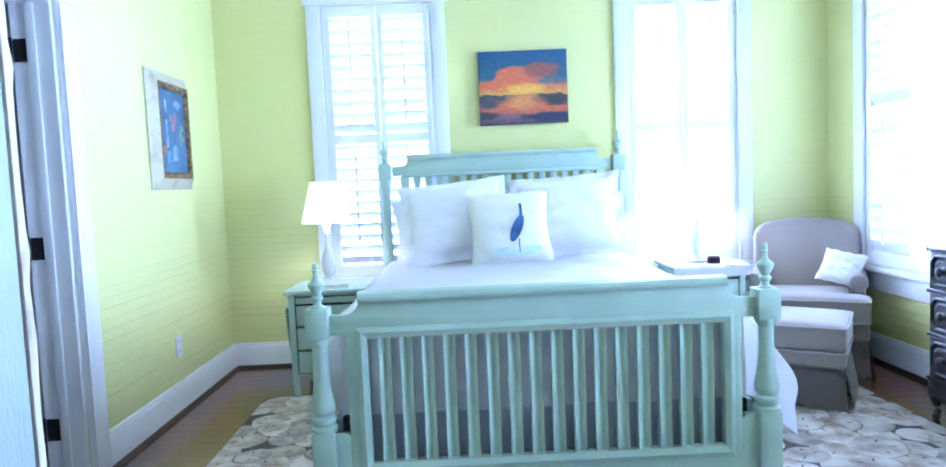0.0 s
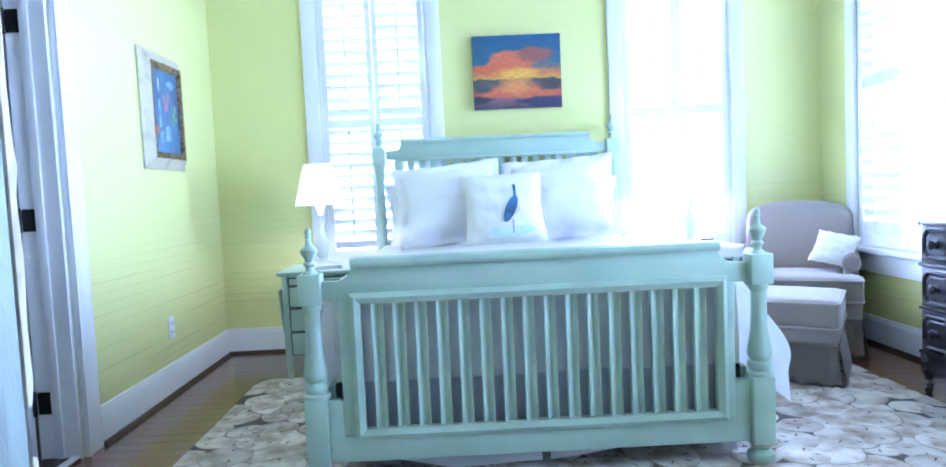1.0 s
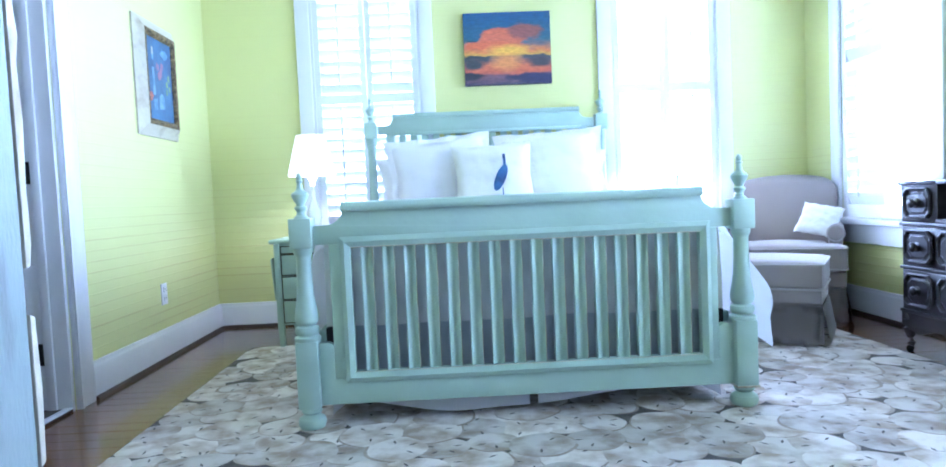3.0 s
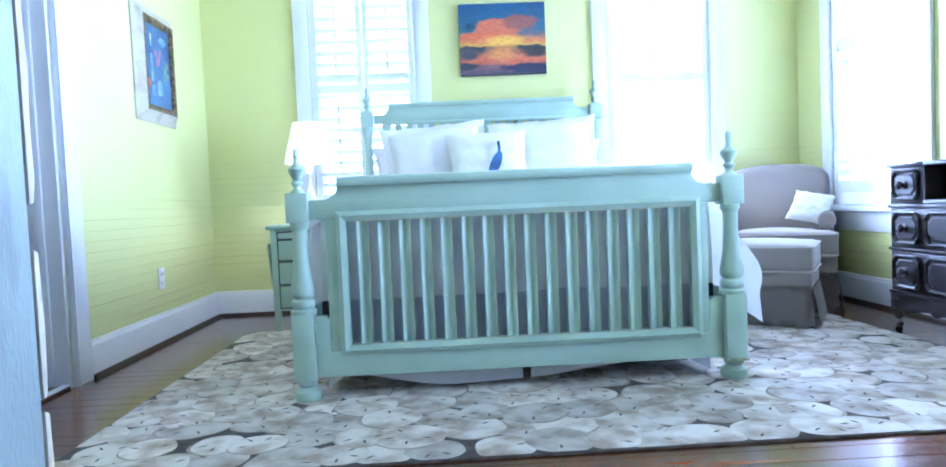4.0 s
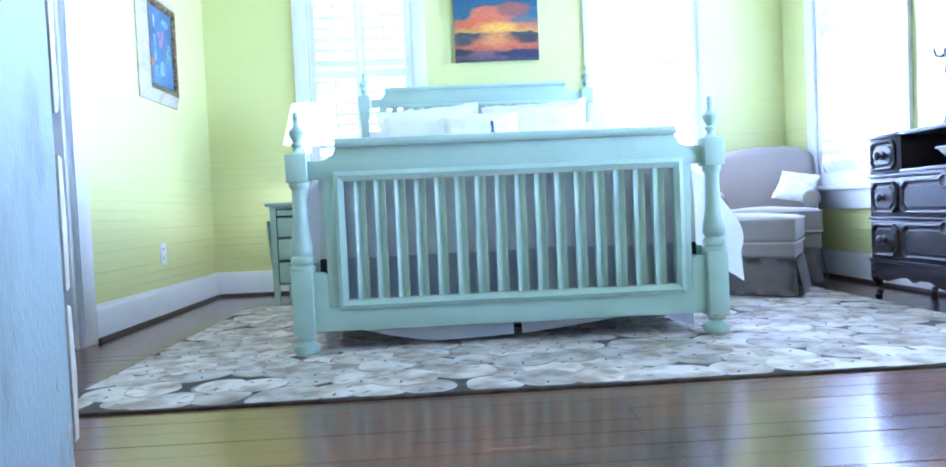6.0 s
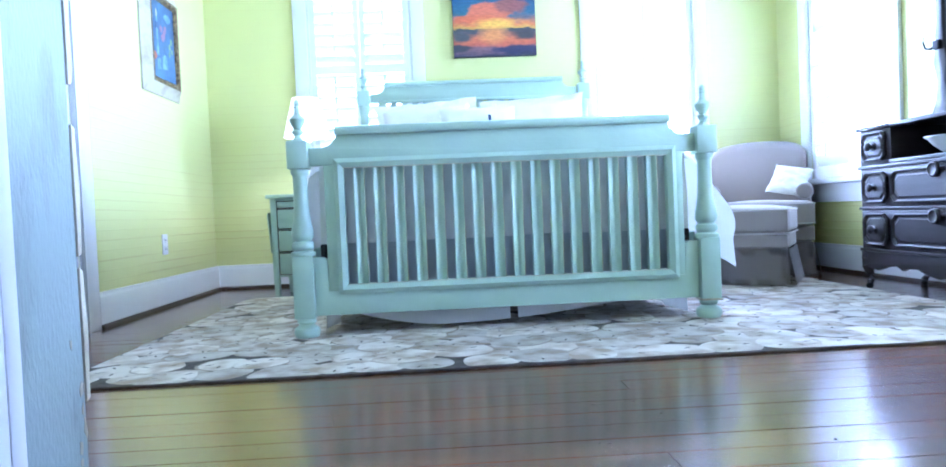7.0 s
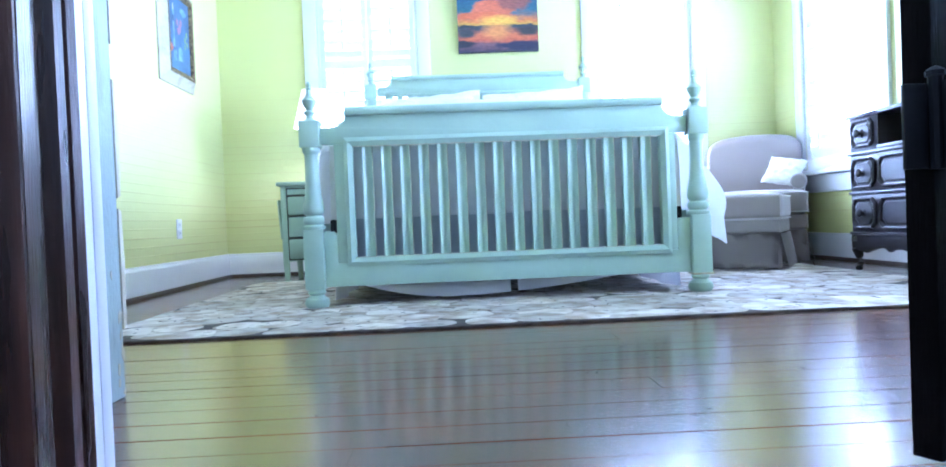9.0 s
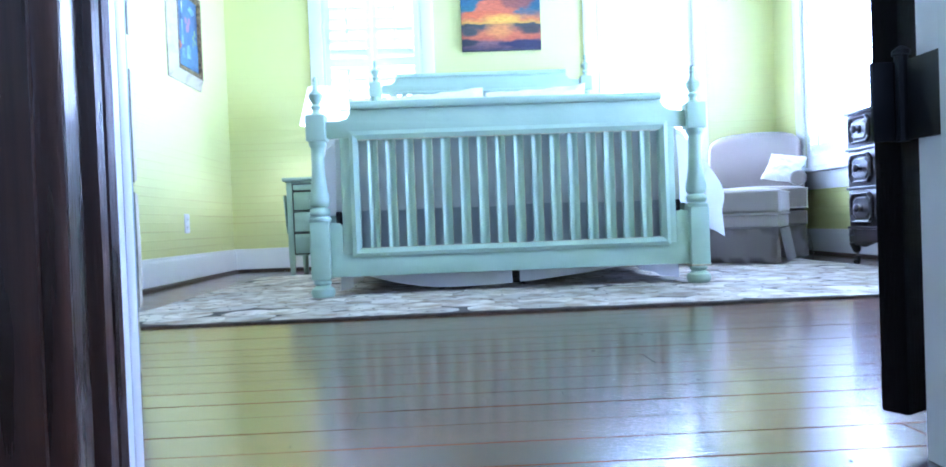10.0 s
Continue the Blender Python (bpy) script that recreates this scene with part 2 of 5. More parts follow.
OAK = surface("dark_stained_floor", (0.200, 0.072, 0.022), (0.078, 0.027, 0.009), 0.22, 2.2, (1.2, 14, 1), 9, 0.003, vary=0.28, coat=0.65, spec=0.55)
# dark shoe moulding and threshold wood; also colours the painted shade in furniture gaps
DARK_WOOD_AND_SHADE = surface("dark_wood_and_gap_shade", (0.035, 0.018, 0.011), (0.016, 0.009, 0.006), 0.5, 8)
GAP = surface("dark_floor_joint", (0.018, 0.012, 0.008), (0.01, 0.007, 0.005), 0.8)
EBONY = surface("dark_dresser_wood", (0.024, 0.017, 0.021), (0.012, 0.008, 0.011), 0.38, 3, (1, 3, 14), 40, 0.08)
CASING = surface("dark_casing_wood", (0.075, 0.028, 0.017), (0.014, 0.006, 0.004), 0.28, 3, (16, 16, 1.0), 30, 0.12, coat=0.7, spread=(0.3, 0.7))
DOORDARK = surface("black_brown_door", (0.006, 0.004, 0.0035), (0.003, 0.002, 0.002), 0.7, 3, (10, 10, 1.2), 30, 0.15, spec=0.12)
IRON = surface("black_iron", (0.010, 0.010, 0.011), (0.006, 0.006, 0.007), 0.5, 30, grain=200, bump=0.04, spec=0.25)
TURQ = surface("distressed_turquoise_paint", (0.285, 0.345, 0.325), (0.15, 0.175, 0.15), 0.55, 3.4, (3.0, 3.0, 0.9), 50, 0.2, spread=(0.24, 0.46))
CREAM = surface("worn_cream_paint", (0.56, 0.525, 0.39), (0.34, 0.28, 0.19), 0.6, 9, grain=60, bump=0.25, spread=(0.25, 0.5))
WHITE_CLOTH = cloth("white_cotton", (0.80, 0.80, 0.83), (0.74, 0.74, 0.78), through=0.3)
GREY_CLOTH = cloth("grey_quilt_cotton", (0.80, 0.80, 0.77), (0.66, 0.67, 0.65), crease=9)
BOX_CLOTH = cloth("slate_grey_ticking", (0.50, 0.54, 0.56), (0.40, 0.44, 0.46), crease=9)
SHAM = cloth("white_sham_cotton", (0.80, 0.80, 0.84), (0.75, 0.75, 0.80), crease=7)
CUSHION = cloth("cream_linen", (0.78, 0.78, 0.74), (0.72, 0.72, 0.68), 500, crease=9)
TAUPE = cloth("taupe_upholstery", (0.30, 0.265, 0.25), (0.26, 0.23, 0.215), 600, crease=3, crease_depth=0.006)
PIPING = cloth("taupe_piping", (0.45, 0.41, 0.395), (0.40, 0.365, 0.35), 600)
MOTIF = surface("blue_print", (0.07, 0.17, 0.36), (0.03, 0.06, 0.14), 0.9, 14)
WASH = surface("pale_blue_print", (0.45, 0.66, 0.82), (0.66, 0.76, 0.84), 0.9, 8)
PORCELAIN = surface("white_porcelain", (0.80, 0.80, 0.78), (0.77, 0.77, 0.75), 0.15, 5, bump=0.02)
LINEN = shade_linen()
GLASS = glass()
SUNSET = sunset_paint()
CANVAS = surface("dark_canvas_edge", (0.10, 0.11, 0.14), (0.06, 0.06, 0.08), 0.8)
FRAME_GOLD = surface("antique_gold", (0.34, 0.24, 0.10), (0.07, 0.045, 0.02), 0.45, 45, grain=120, bump=0.9, metal=0.4, depth=0.02)
PAINTED_BLUE = surface("blue_picture_paint", (0.09, 0.20, 0.34), (0.03, 0.07, 0.15), 0.4, 7, spread=(0.3, 0.7))
PINK = surface("pink_picture_paint", (0.42, 0.18, 0.24), (0.20, 0.16, 0.24), 0.5, 20)
LEAF = surface("green_picture_paint", (0.30, 0.40, 0.16), (0.12, 0.22, 0.18), 0.5, 20)
ORANGE = surface("orange_picture_paint", (0.55, 0.16, 0.07), (0.3, 0.1, 0.07), 0.5, 20)
PALEBLUE = surface("light_blue_picture_paint", (0.28, 0.42, 0.55), (0.12, 0.24, 0.38), 0.5, 20)
RUG_GROUND = surface("rug_dark_ground", (0.13, 0.115, 0.10), (0.07, 0.06, 0.055), 0.95, 20, grain=300, bump=0.5)
RUG_DISC = surface("rug_shell_disc", (0.70, 0.655, 0.60), (0.37, 0.295, 0.225), 0.95, 10, grain=260, bump=0.6, vary=0.2, spread=(0.34, 0.60))
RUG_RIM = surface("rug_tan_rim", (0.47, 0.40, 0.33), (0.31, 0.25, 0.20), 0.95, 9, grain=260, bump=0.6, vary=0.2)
BULB = principled("frosted_bulb")[0]
BULB.node_tree.nodes["Principled BSDF"].inputs["Emission Color"].default_value = (1.0, 0.93, 0.84, 1)
BULB.node_tree.nodes["Principled BSDF"].inputs["Emission Strength"].default_value = 8.0
MIRROR = principled("mirror_silver")[0]
MIRROR.node_tree.nodes["Principled BSDF"].inputs["Metallic"].default_value = 1.0
MIRROR.node_tree.nodes["Principled BSDF"].inputs["Roughness"].default_value = 0.03
MIRROR.node_tree.nodes["Principled BSDF"].inputs["Base Color"].default_value = (0.85, 0.87, 0.88, 1)
BOOK = surface("pale_book_cover", (0.62, 0.66, 0.70), (0.5, 0.55, 0.6), 0.5)
PAGE = surface("book_pages", (0.75, 0.73, 0.66), (0.6, 0.58, 0.5), 0.8, 3, (1, 1, 200))
CLOCKRED = surface("dark_red_plastic", (0.16, 0.03, 0.03), (0.1, 0.02, 0.02), 0.4)

# ---- building helpers ----


def part(name, bm, material, parent=None, label="", smooth=35):
    """Link a bmesh as one mesh object, under a thing or a part."""
    bmesh.ops.recalc_face_normals(bm, faces=bm.faces)
    me = bpy.data.meshes.new(name)
    for f in bm.faces:
        f.smooth = True
    for e in bm.edges:
        if len(e.link_faces) == 2 and e.calc_face_angle(0) > radians(smooth):
            e.smooth = False
    bm.to_mesh(me)
    bm.free()
    me.materials.append(material)
    ob = new(name, me)
    ob.parent = parent
    if label:
        ob["label"] = label
    return ob


def thing(name, at, label, category, group="", turn=0, kind=""):
    e = new(name)
    e.matrix_world = pose(*at, 0, 0, turn)
    e.empty_display_size = 0.1
    return tagged(e, label, category, group, kind)


def clone(ob, parent, x=0, y=0, z=0, rx=0, ry=0, rz=0):
    """Another object on the same mesh, under parent."""
    o = ob.copy()
    scene.collection.objects.link(o)
    o.parent = parent
    o.matrix_basis = pose(x, y, z, rx, ry, rz)
    return o


def box(x0, x1, y0, y1, z0, z1, bevel=0.0, seg=2, bm=None):
    own = bmesh.new()
    r = bmesh.ops.create_cube(own, size=1)
    for v in r["verts"]:
        v.co = Vector(((x0 + x1) / 2 + v.co.x * (x1 - x0), (y0 + y1) / 2 + v.co.y * (y1 - y0), (z0 + z1) / 2 + v.co.z * (z1 - z0)))
    if bevel:
        bmesh.ops.bevel(own, geom=own.edges[:], offset=bevel, segments=seg, affect="EDGES", profile=0.5)
    if bm is None:
        return own
    me = bpy.data.meshes.new("tmp")
    own.to_mesh(me)
    own.free()
    bm.from_mesh(me)
    bpy.data.meshes.remove(me)
    return bm


def lathe(profile, seg=24, bm=None, x=0, y=0):
    """A turned solid from (radius, height) pairs."""
    bm = bm or bmesh.new()
    rings = []
    for r, z in profile:
        if r < 1e-5:
            rings.append([bm.verts.new((x, y, z))])
        else:
            rings.append([bm.verts.new((x + r * math.cos(2 * math.pi * i / seg), y + r * math.sin(2 * math.pi * i / seg), z)) for i in range(seg)])
    for a, b in zip(rings, rings[1:]):
        for i in range(seg):
            j = (i + 1) % seg
            if len(a) == 1 and len(b) == 1:
                continue
            if len(a) == 1:
                bm.faces.new((a[0], b[i], b[j]))
            elif len(b) == 1:
                bm.faces.new((a[i], a[j], b[0]))
            else:
                bm.faces.new((a[i], a[j], b[j], b[i]))
    for end in (rings[0], rings[-1]):
        if len(end) > 1:
            bm.faces.new(end)
    return bm


def prism(outline, y0, y1, bevel=0.0, plane="xz", bm=None):
    """A plate of the outline given in a plane, thick from y0 to y1 across it."""
    own = bm or bmesh.new()
    place = {"xz": lambda a, b, c: (a, c, b), "yz": lambda a, b, c: (c, a, b), "xy": lambda a, b, c: (a, b, c)}[plane]
    lo = [own.verts.new(place(a, b, y0)) for a, b in outline]
    hi = [own.verts.new(place(a, b, y1)) for a, b in outline]
    own.faces.new(lo)
    own.faces.new(hi[::-1])
    for i in range(len(lo)):
        j = (i + 1) % len(lo)
        own.faces.new((lo[i], hi[i], hi[j], lo[j]))
    if bevel:
        bmesh.ops.recalc_face_normals(own, faces=own.faces)
        sharp = [e for e in own.edges if len(e.link_faces) == 2 and e.calc_face_angle(0) > radians(30)]
        bmesh.ops.bevel(own, geom=sharp, offset=bevel, segments=2, affect="EDGES", profile=0.5)
    return own


def sweep(points, radius, seg=8, bm=None, closed=False):
    """A round bar along points."""
    bm = bm or bmesh.new()
    pts = [Vector(p) for p in points]
    rings = []
    for i, p in enumerate(pts):
        a = pts[i - 1] if i or closed else p
        b = pts[(i + 1) % len(pts)] if i + 1 < len(pts) or closed else p
        q = (b - a).to_track_quat("Z", "Y")
        r = radius[i] if isinstance(radius, (list, tuple)) else radius
        rings.append([bm.verts.new(p + q @ Vector((r * math.cos(2 * math.pi * k / seg), r * math.sin(2 * math.pi * k / seg), 0))) for k in range(seg)])
    pairs = list(zip(rings, rings[1:])) + ([(rings[-1], rings[0])] if closed else [])
    for a, b in pairs:
        for k in range(seg):
            bm.faces.new((a[k], a[(k + 1) % seg], b[(k + 1) % seg], b[k]))
    if not closed:
        bm.faces.new(rings[0])
        bm.faces.new(rings[-1])
    return bm


def pierced(u0, u1, z0, z1, holes):
    """Rectangles that fill u0..u1, z0..z1 round the holes."""
    us = sorted({u0, u1, *[h[0] for h in holes], *[h[1] for h in holes]})
    zs = sorted({z0, z1, *[h[2] for h in holes], *[h[3] for h in holes]})
    cells = []
    for a, b in zip(us, us[1:]):
        run = None
        for c, d in zip(zs, zs[1:]):
            solid = not any(h[0] <= a and b <= h[1] and h[2] <= c and d <= h[3] for h in holes)
            if solid and run:
                run[3] = d
            elif solid:
                run = [a, b, c, d]
                cells.append(run)
            else:
                run = None
    return cells


def wall(name, axis, at, thick, u0, u1, z1, holes, label, material=None):
    """A wall with openings: axis 'y' stands across y at y = at, thick to at + thick."""
    bm = bmesh.new()
    for a, b, c, d in pierced(u0, u1, 0, z1, holes):
        lo, hi = min(at, at + thick), max(at, at + thick)
        box(*((a, b, lo, hi) if axis == "y" else (lo, hi, a, b)), c, d, bm=bm)
    return tagged(part(name, bm, material or LIME), label, "wall", kind="structure")


# ---- the shell of the room ----
TOP = 2.95
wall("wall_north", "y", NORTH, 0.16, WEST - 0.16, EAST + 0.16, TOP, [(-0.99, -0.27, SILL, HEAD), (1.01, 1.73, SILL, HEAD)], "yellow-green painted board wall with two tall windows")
wall("wall_east", "x", EAST, 0.16, SOUTH, NORTH, TOP, [(3.27, 4.08, SILL, HEAD), (0.90, 1.70, SILL, HEAD)], "yellow-green painted wall with a tall shuttered window and an added unseen one")
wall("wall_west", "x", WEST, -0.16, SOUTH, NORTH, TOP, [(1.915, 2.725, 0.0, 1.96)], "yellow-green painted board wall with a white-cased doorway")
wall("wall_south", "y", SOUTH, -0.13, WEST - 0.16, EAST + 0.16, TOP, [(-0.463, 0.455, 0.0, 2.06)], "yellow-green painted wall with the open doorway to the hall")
tagged(part("ceiling", box(WEST - 0.16, EAST + 0.16, -2.6, NORTH + 0.16, TOP, TOP + 0.1), CEILING), "flat white painted ceiling", "ceiling", kind="structure")

# hall behind the doorway, and the closet behind the side door
HALL = surface("cream_hall_paint", (0.70, 0.69, 0.62), (0.64, 0.63, 0.57), 0.6, 2)
wall("wall_hall_west", "x", -1.35, -0.1, -2.5, 0.13, TOP, [], "plain cream hall wall", HALL)
wall("wall_hall_east", "x", 1.35, 0.1, -2.5, 0.13, TOP, [], "plain cream hall wall", HALL)
# the opening is invented, to pass the hall fill lamp's light
wall("wall_hall_south", "y", -2.5, -0.1, -1.45, 1.45, TOP, [(-0.65, 0.65, 0.75, 2.25)], "plain cream hall wall with an added unseen opening for fill light", HALL)
wall("wall_closet_west", "x", -3.1, -0.1, 1.5, 3.6, TOP, [], "plain closet wall", HALL)
wall("wall_closet_north", "y", 3.5, 0.1, -3.1, WEST - 0.16, TOP, [], "plain closet wall", HALL)
wall("wall_closet_south", "y", 1.6, -0.1, -3.1, WEST - 0.16, TOP, [], "plain closet wall", HALL)
tagged(part("closet_ceiling", box(-3.2, WEST - 0.16, 1.5, 3.6, TOP, TOP + 0.1), CEILING), "flat white closet ceiling", "ceiling", kind="structure")
tagged(part("closet_floor", box(-3.2, WEST - 0.16, 1.5, 3.6, -0.06, 0.0), OAK), "dark stained closet floor", "floor", kind="structure")


def baseboard(name, pts, label):
    """Tall white board with a rounded top and a dark shoe moulding, along a straight run on a wall; the room lies to the left of the run."""
    (xa, ya), (xb, yb) = pts
    length = math.hypot(xb - xa, yb - ya)
    e = thing(name, (xa, ya, 0), label, "baseboard", turn=math.degrees(math.atan2(yb - ya, xb - xa)), kind="structure")
    part("board", prism([(0, 0.0), (0.020, 0.0), (0.020, 0.142), (0.016, 0.150), (0.012, 0.156), (0.012, 0.165), (0.0, 0.168)], 0, length, plane="yz"), TRIM, e)
    part("shoe_moulding", prism([(0.020, 0.0), (0.036, 0.0), (0.034, 0.010), (0.028, 0.018), (0.020, 0.021)], 0, length, plane="yz"), DARK_WOOD_AND_SHADE, e, "dark stained shoe moulding")


baseboard("baseboard_west", ((WEST, NORTH - 0.02), (WEST, 2.847)), "tall white baseboard with dark shoe moulding")
baseboard("baseboard_west_south", ((WEST, 1.793), (WEST, SOUTH)), "tall white baseboard with dark shoe moulding")
baseboard("baseboard_north", ((EAST, NORTH), (WEST, NORTH)), "tall white baseboard with dark shoe moulding")
baseboard("baseboard_east", ((EAST, SOUTH), (EAST, NORTH - 0.02)), "tall white baseboard with dark shoe moulding")


def window(name, x, y, turn, width, split, tilts, label):
    """A cased window with two shutter leaves. Local x runs along the wall, y points outdoors; its origin lies on the wall's face at the opening's middle."""
    w = thing(name, (x, y, 0), label, "window", turn=turn, kind="structure")
    h = width / 2
    for s in (-1, 1):
        part("side_casing", box(*sorted((s * h, s * (h + 0.09))), -0.024, -0.0005, SILL, HEAD, 0.004), TRIM, w)
        part("jamb", box(*sorted((s * (h - 0.016), s * (h + 0.0))), 0.001, 0.158, SILL, HEAD), TRIM, w)
    part("head_casing", box(-h - 0.11, h + 0.11, -0.03, -0.0005, HEAD, HEAD + 0.15, 0.004), TRIM, w)
    part("head_cap", box(-h - 0.13, h + 0.13, -0.05, -0.0005, HEAD + 0.151, HEAD + 0.18, 0.006), TRIM, w)
    part("sill", box(-h - 0.12, h + 0.12, -0.06, 0.15, SILL - 0.035, SILL, 0.008), TRIM, w)
    part("apron", box(-h - 0.09, h + 0.09, -0.022, -0.0005, SILL - 0.15, SILL - 0.036, 0.004), TRIM, w)
    # double-hung sashes behind the shutters
    mid = 1.50
    for nm, z0, z1, yy in (("lower_sash", SILL + 0.002, mid + 0.02, 0.085), ("upper_sash", mid - 0.02, HEAD - 0.002, 0.122)):
        bm = bmesh.new()
        for a, b, c, d in ((-h + 0.017, -h + 0.06, z0, z1), (h - 0.06, h - 0.017, z0, z1), (-h + 0.06, h - 0.06, z0, z0 + 0.045), (-h + 0.06, h - 0.06, z1 - 0.04, z1), (-0.012, 0.012, z0 + 0.045, z1 - 0.04)):
            box(a, b, yy, yy + 0.034, c, d, bm=bm)
        sash = part(nm, bm, TRIM, w)
        for a, b in ((-h + 0.06, -0.012), (0.012, h - 0.06)):
            pane = part("pane", box(a + 0.001, b - 0.001, yy + 0.014, yy + 0.018, z0 + 0.046, z1 - 0.041), GLASS, sash)
            pane.visible_shadow = False
    # shutter leaves with stiles, rails, louvres and a tilt rod
    cuts = [-h + 0.018, split, h - 0.018]
    for k in range(2):
        a, b = cuts[k] + 0.002, cuts[k + 1] - 0.002
        bm = bmesh.new()
        st = 0.036
        z0, z1 = SILL + 0.004, HEAD - 0.006
        for p, q, c, d in ((a, a + st, z0, z1), (b - st, b, z0, z1), (a + st, b - st, z0, z0 + 0.075), (a + st, b - st, z1 - 0.07, z1), (a + st, b - st, 1.465, 1.525)):
            box(p, q, -0.004, 0.024, c, d, bm=bm)
        leaf = part("shutter", bm, SHUTTER, w, "white louvred interior shutter leaf")
        slat = None
        for lo, hi, tilt in ((z0 + 0.075, 1.465, tilts[k][0]), (1.525, z1 - 0.07, tilts[k][1])):
            count = round((hi - lo) / 0.0745)
            step = (hi - lo) / count
            for i in range(count):
                zc = lo + step * (i + 0.5)
                if slat is None:
                    prof = [(-0.040, 0), (-0.02, 0.0045), (0.0, 0.0055), (0.02, 0.0045), (0.040, 0), (0.02, -0.0045), (0.0, -0.0055), (-0.02, -0.0045)]
                    slat = part("louver", prism(prof, a + st + 0.001, b - st - 0.001, plane="yz"), SHUTTER, leaf)
                    slat.matrix_basis = pose(0, 0.010, zc, tilt)
                else:
                    clone(slat, leaf, 0, 0.010, zc, tilt)
            rod = (a + b) / 2
            part("tilt_rod", box(rod - 0.006, rod + 0.006, -0.052, -0.042, lo + 0.05, hi - 0.03, 0.002), SHUTTER, leaf)
    return w


window("window_1", -0.63, NORTH, 0, 0.72, 0.0, ((-40, -47), (-40, -47)), "tall window with white louvred shutters half tilted")
window("window_2", 1.37, NORTH, 0, 0.72, 0.0, ((6, 14), (6, 14)), "tall window with white shutters fully open to daylight")
window("window_3", EAST, 3.675, -90, 0.81, 0.045, ((-70, -70), (0, 0)), "tall window with white louvred shutters beside the armchair")
# invented window out of view, there to let the east fill light in
window("added_fill_window", EAST, 1.30, -90, 0.80, 0.0, ((-10, -10), (-10, -10)), "added unseen shuttered window for fill light near the dresser")

# ---- doorways ----


def side_doorway():
    """White-cased doorway in the west wall, its door swung open into the closet."""
    d = thing("door_1", (WEST, 2.32, 0), "white panelled door standing open in a white-cased doorway", "door", kind="structure")
    for s in (-1, 1):
        part("side_casing", box(0.0005, 0.022, *sorted((s * 0.405, s * 0.525)), 0, 1.955, 0.004), TRIM, d)
        part("casing_bead", box(0.0225, 0.030, *sorted((s * 0.405, s * 0.42)), 0, 1.955, 0.003), TRIM, d)
        part("jamb", box(-0.158, -0.0005, *sorted((s * 0.385, s * 0.404)), 0, 1.96), TRIM, d)
        part("door_stop", box(-0.095, -0.060, *sorted((s * 0.372, s * 0.3845)), 0, 1.94, 0.002), TRIM, d)
    part("head_casing", box(0.0005, 0.026, -0.535, 0.535, 1.956, 2.10, 0.004), TRIM, d)
    part("head_jamb", box(-0.158, -0.0005, -0.385, 0.385, 1.941, 1.959), TRIM, d)
    part("threshold", box(-0.15, 0.0, -0.384, 0.384, 0.0, 0.012, 0.003), DARK_WOOD_AND_SHADE, d, "dark worn wooden threshold")
    part("threshold_strip", box(-0.034, 0.004, -0.384, 0.384, 0.0125, 0.017, 0.002), TRIM, d, "pale worn strip along the threshold")
    leaf = part("door_leaf", box(-0.92, -0.166, 0.338, 0.378, 0.012, 1.935, 0.002), TRIM, d)
    for z0, z1 in ((0.18, 0.80), (0.95, 1.80)):
        part("panel", box(-0.82, -0.58, 0.331, 0.3375, z0, z1, 0.006), TRIM, leaf)
        part("panel", box(-0.50, -0.26, 0.331, 0.3375, z0, z1, 0.006), TRIM, leaf)
    for z in (0.24, 0.98, 1.76):
        bm = box(-0.150, -0.098, 0.379, 0.3845, z - 0.045, z + 0.045, 0.001)
        sweep([(-0.160, 0.374, z - 0.05), (-0.160, 0.374, z + 0.05)], 0.008, 8, bm)
        part("hinge", bm, IRON, d, "black iron butt hinge")


side_doorway()


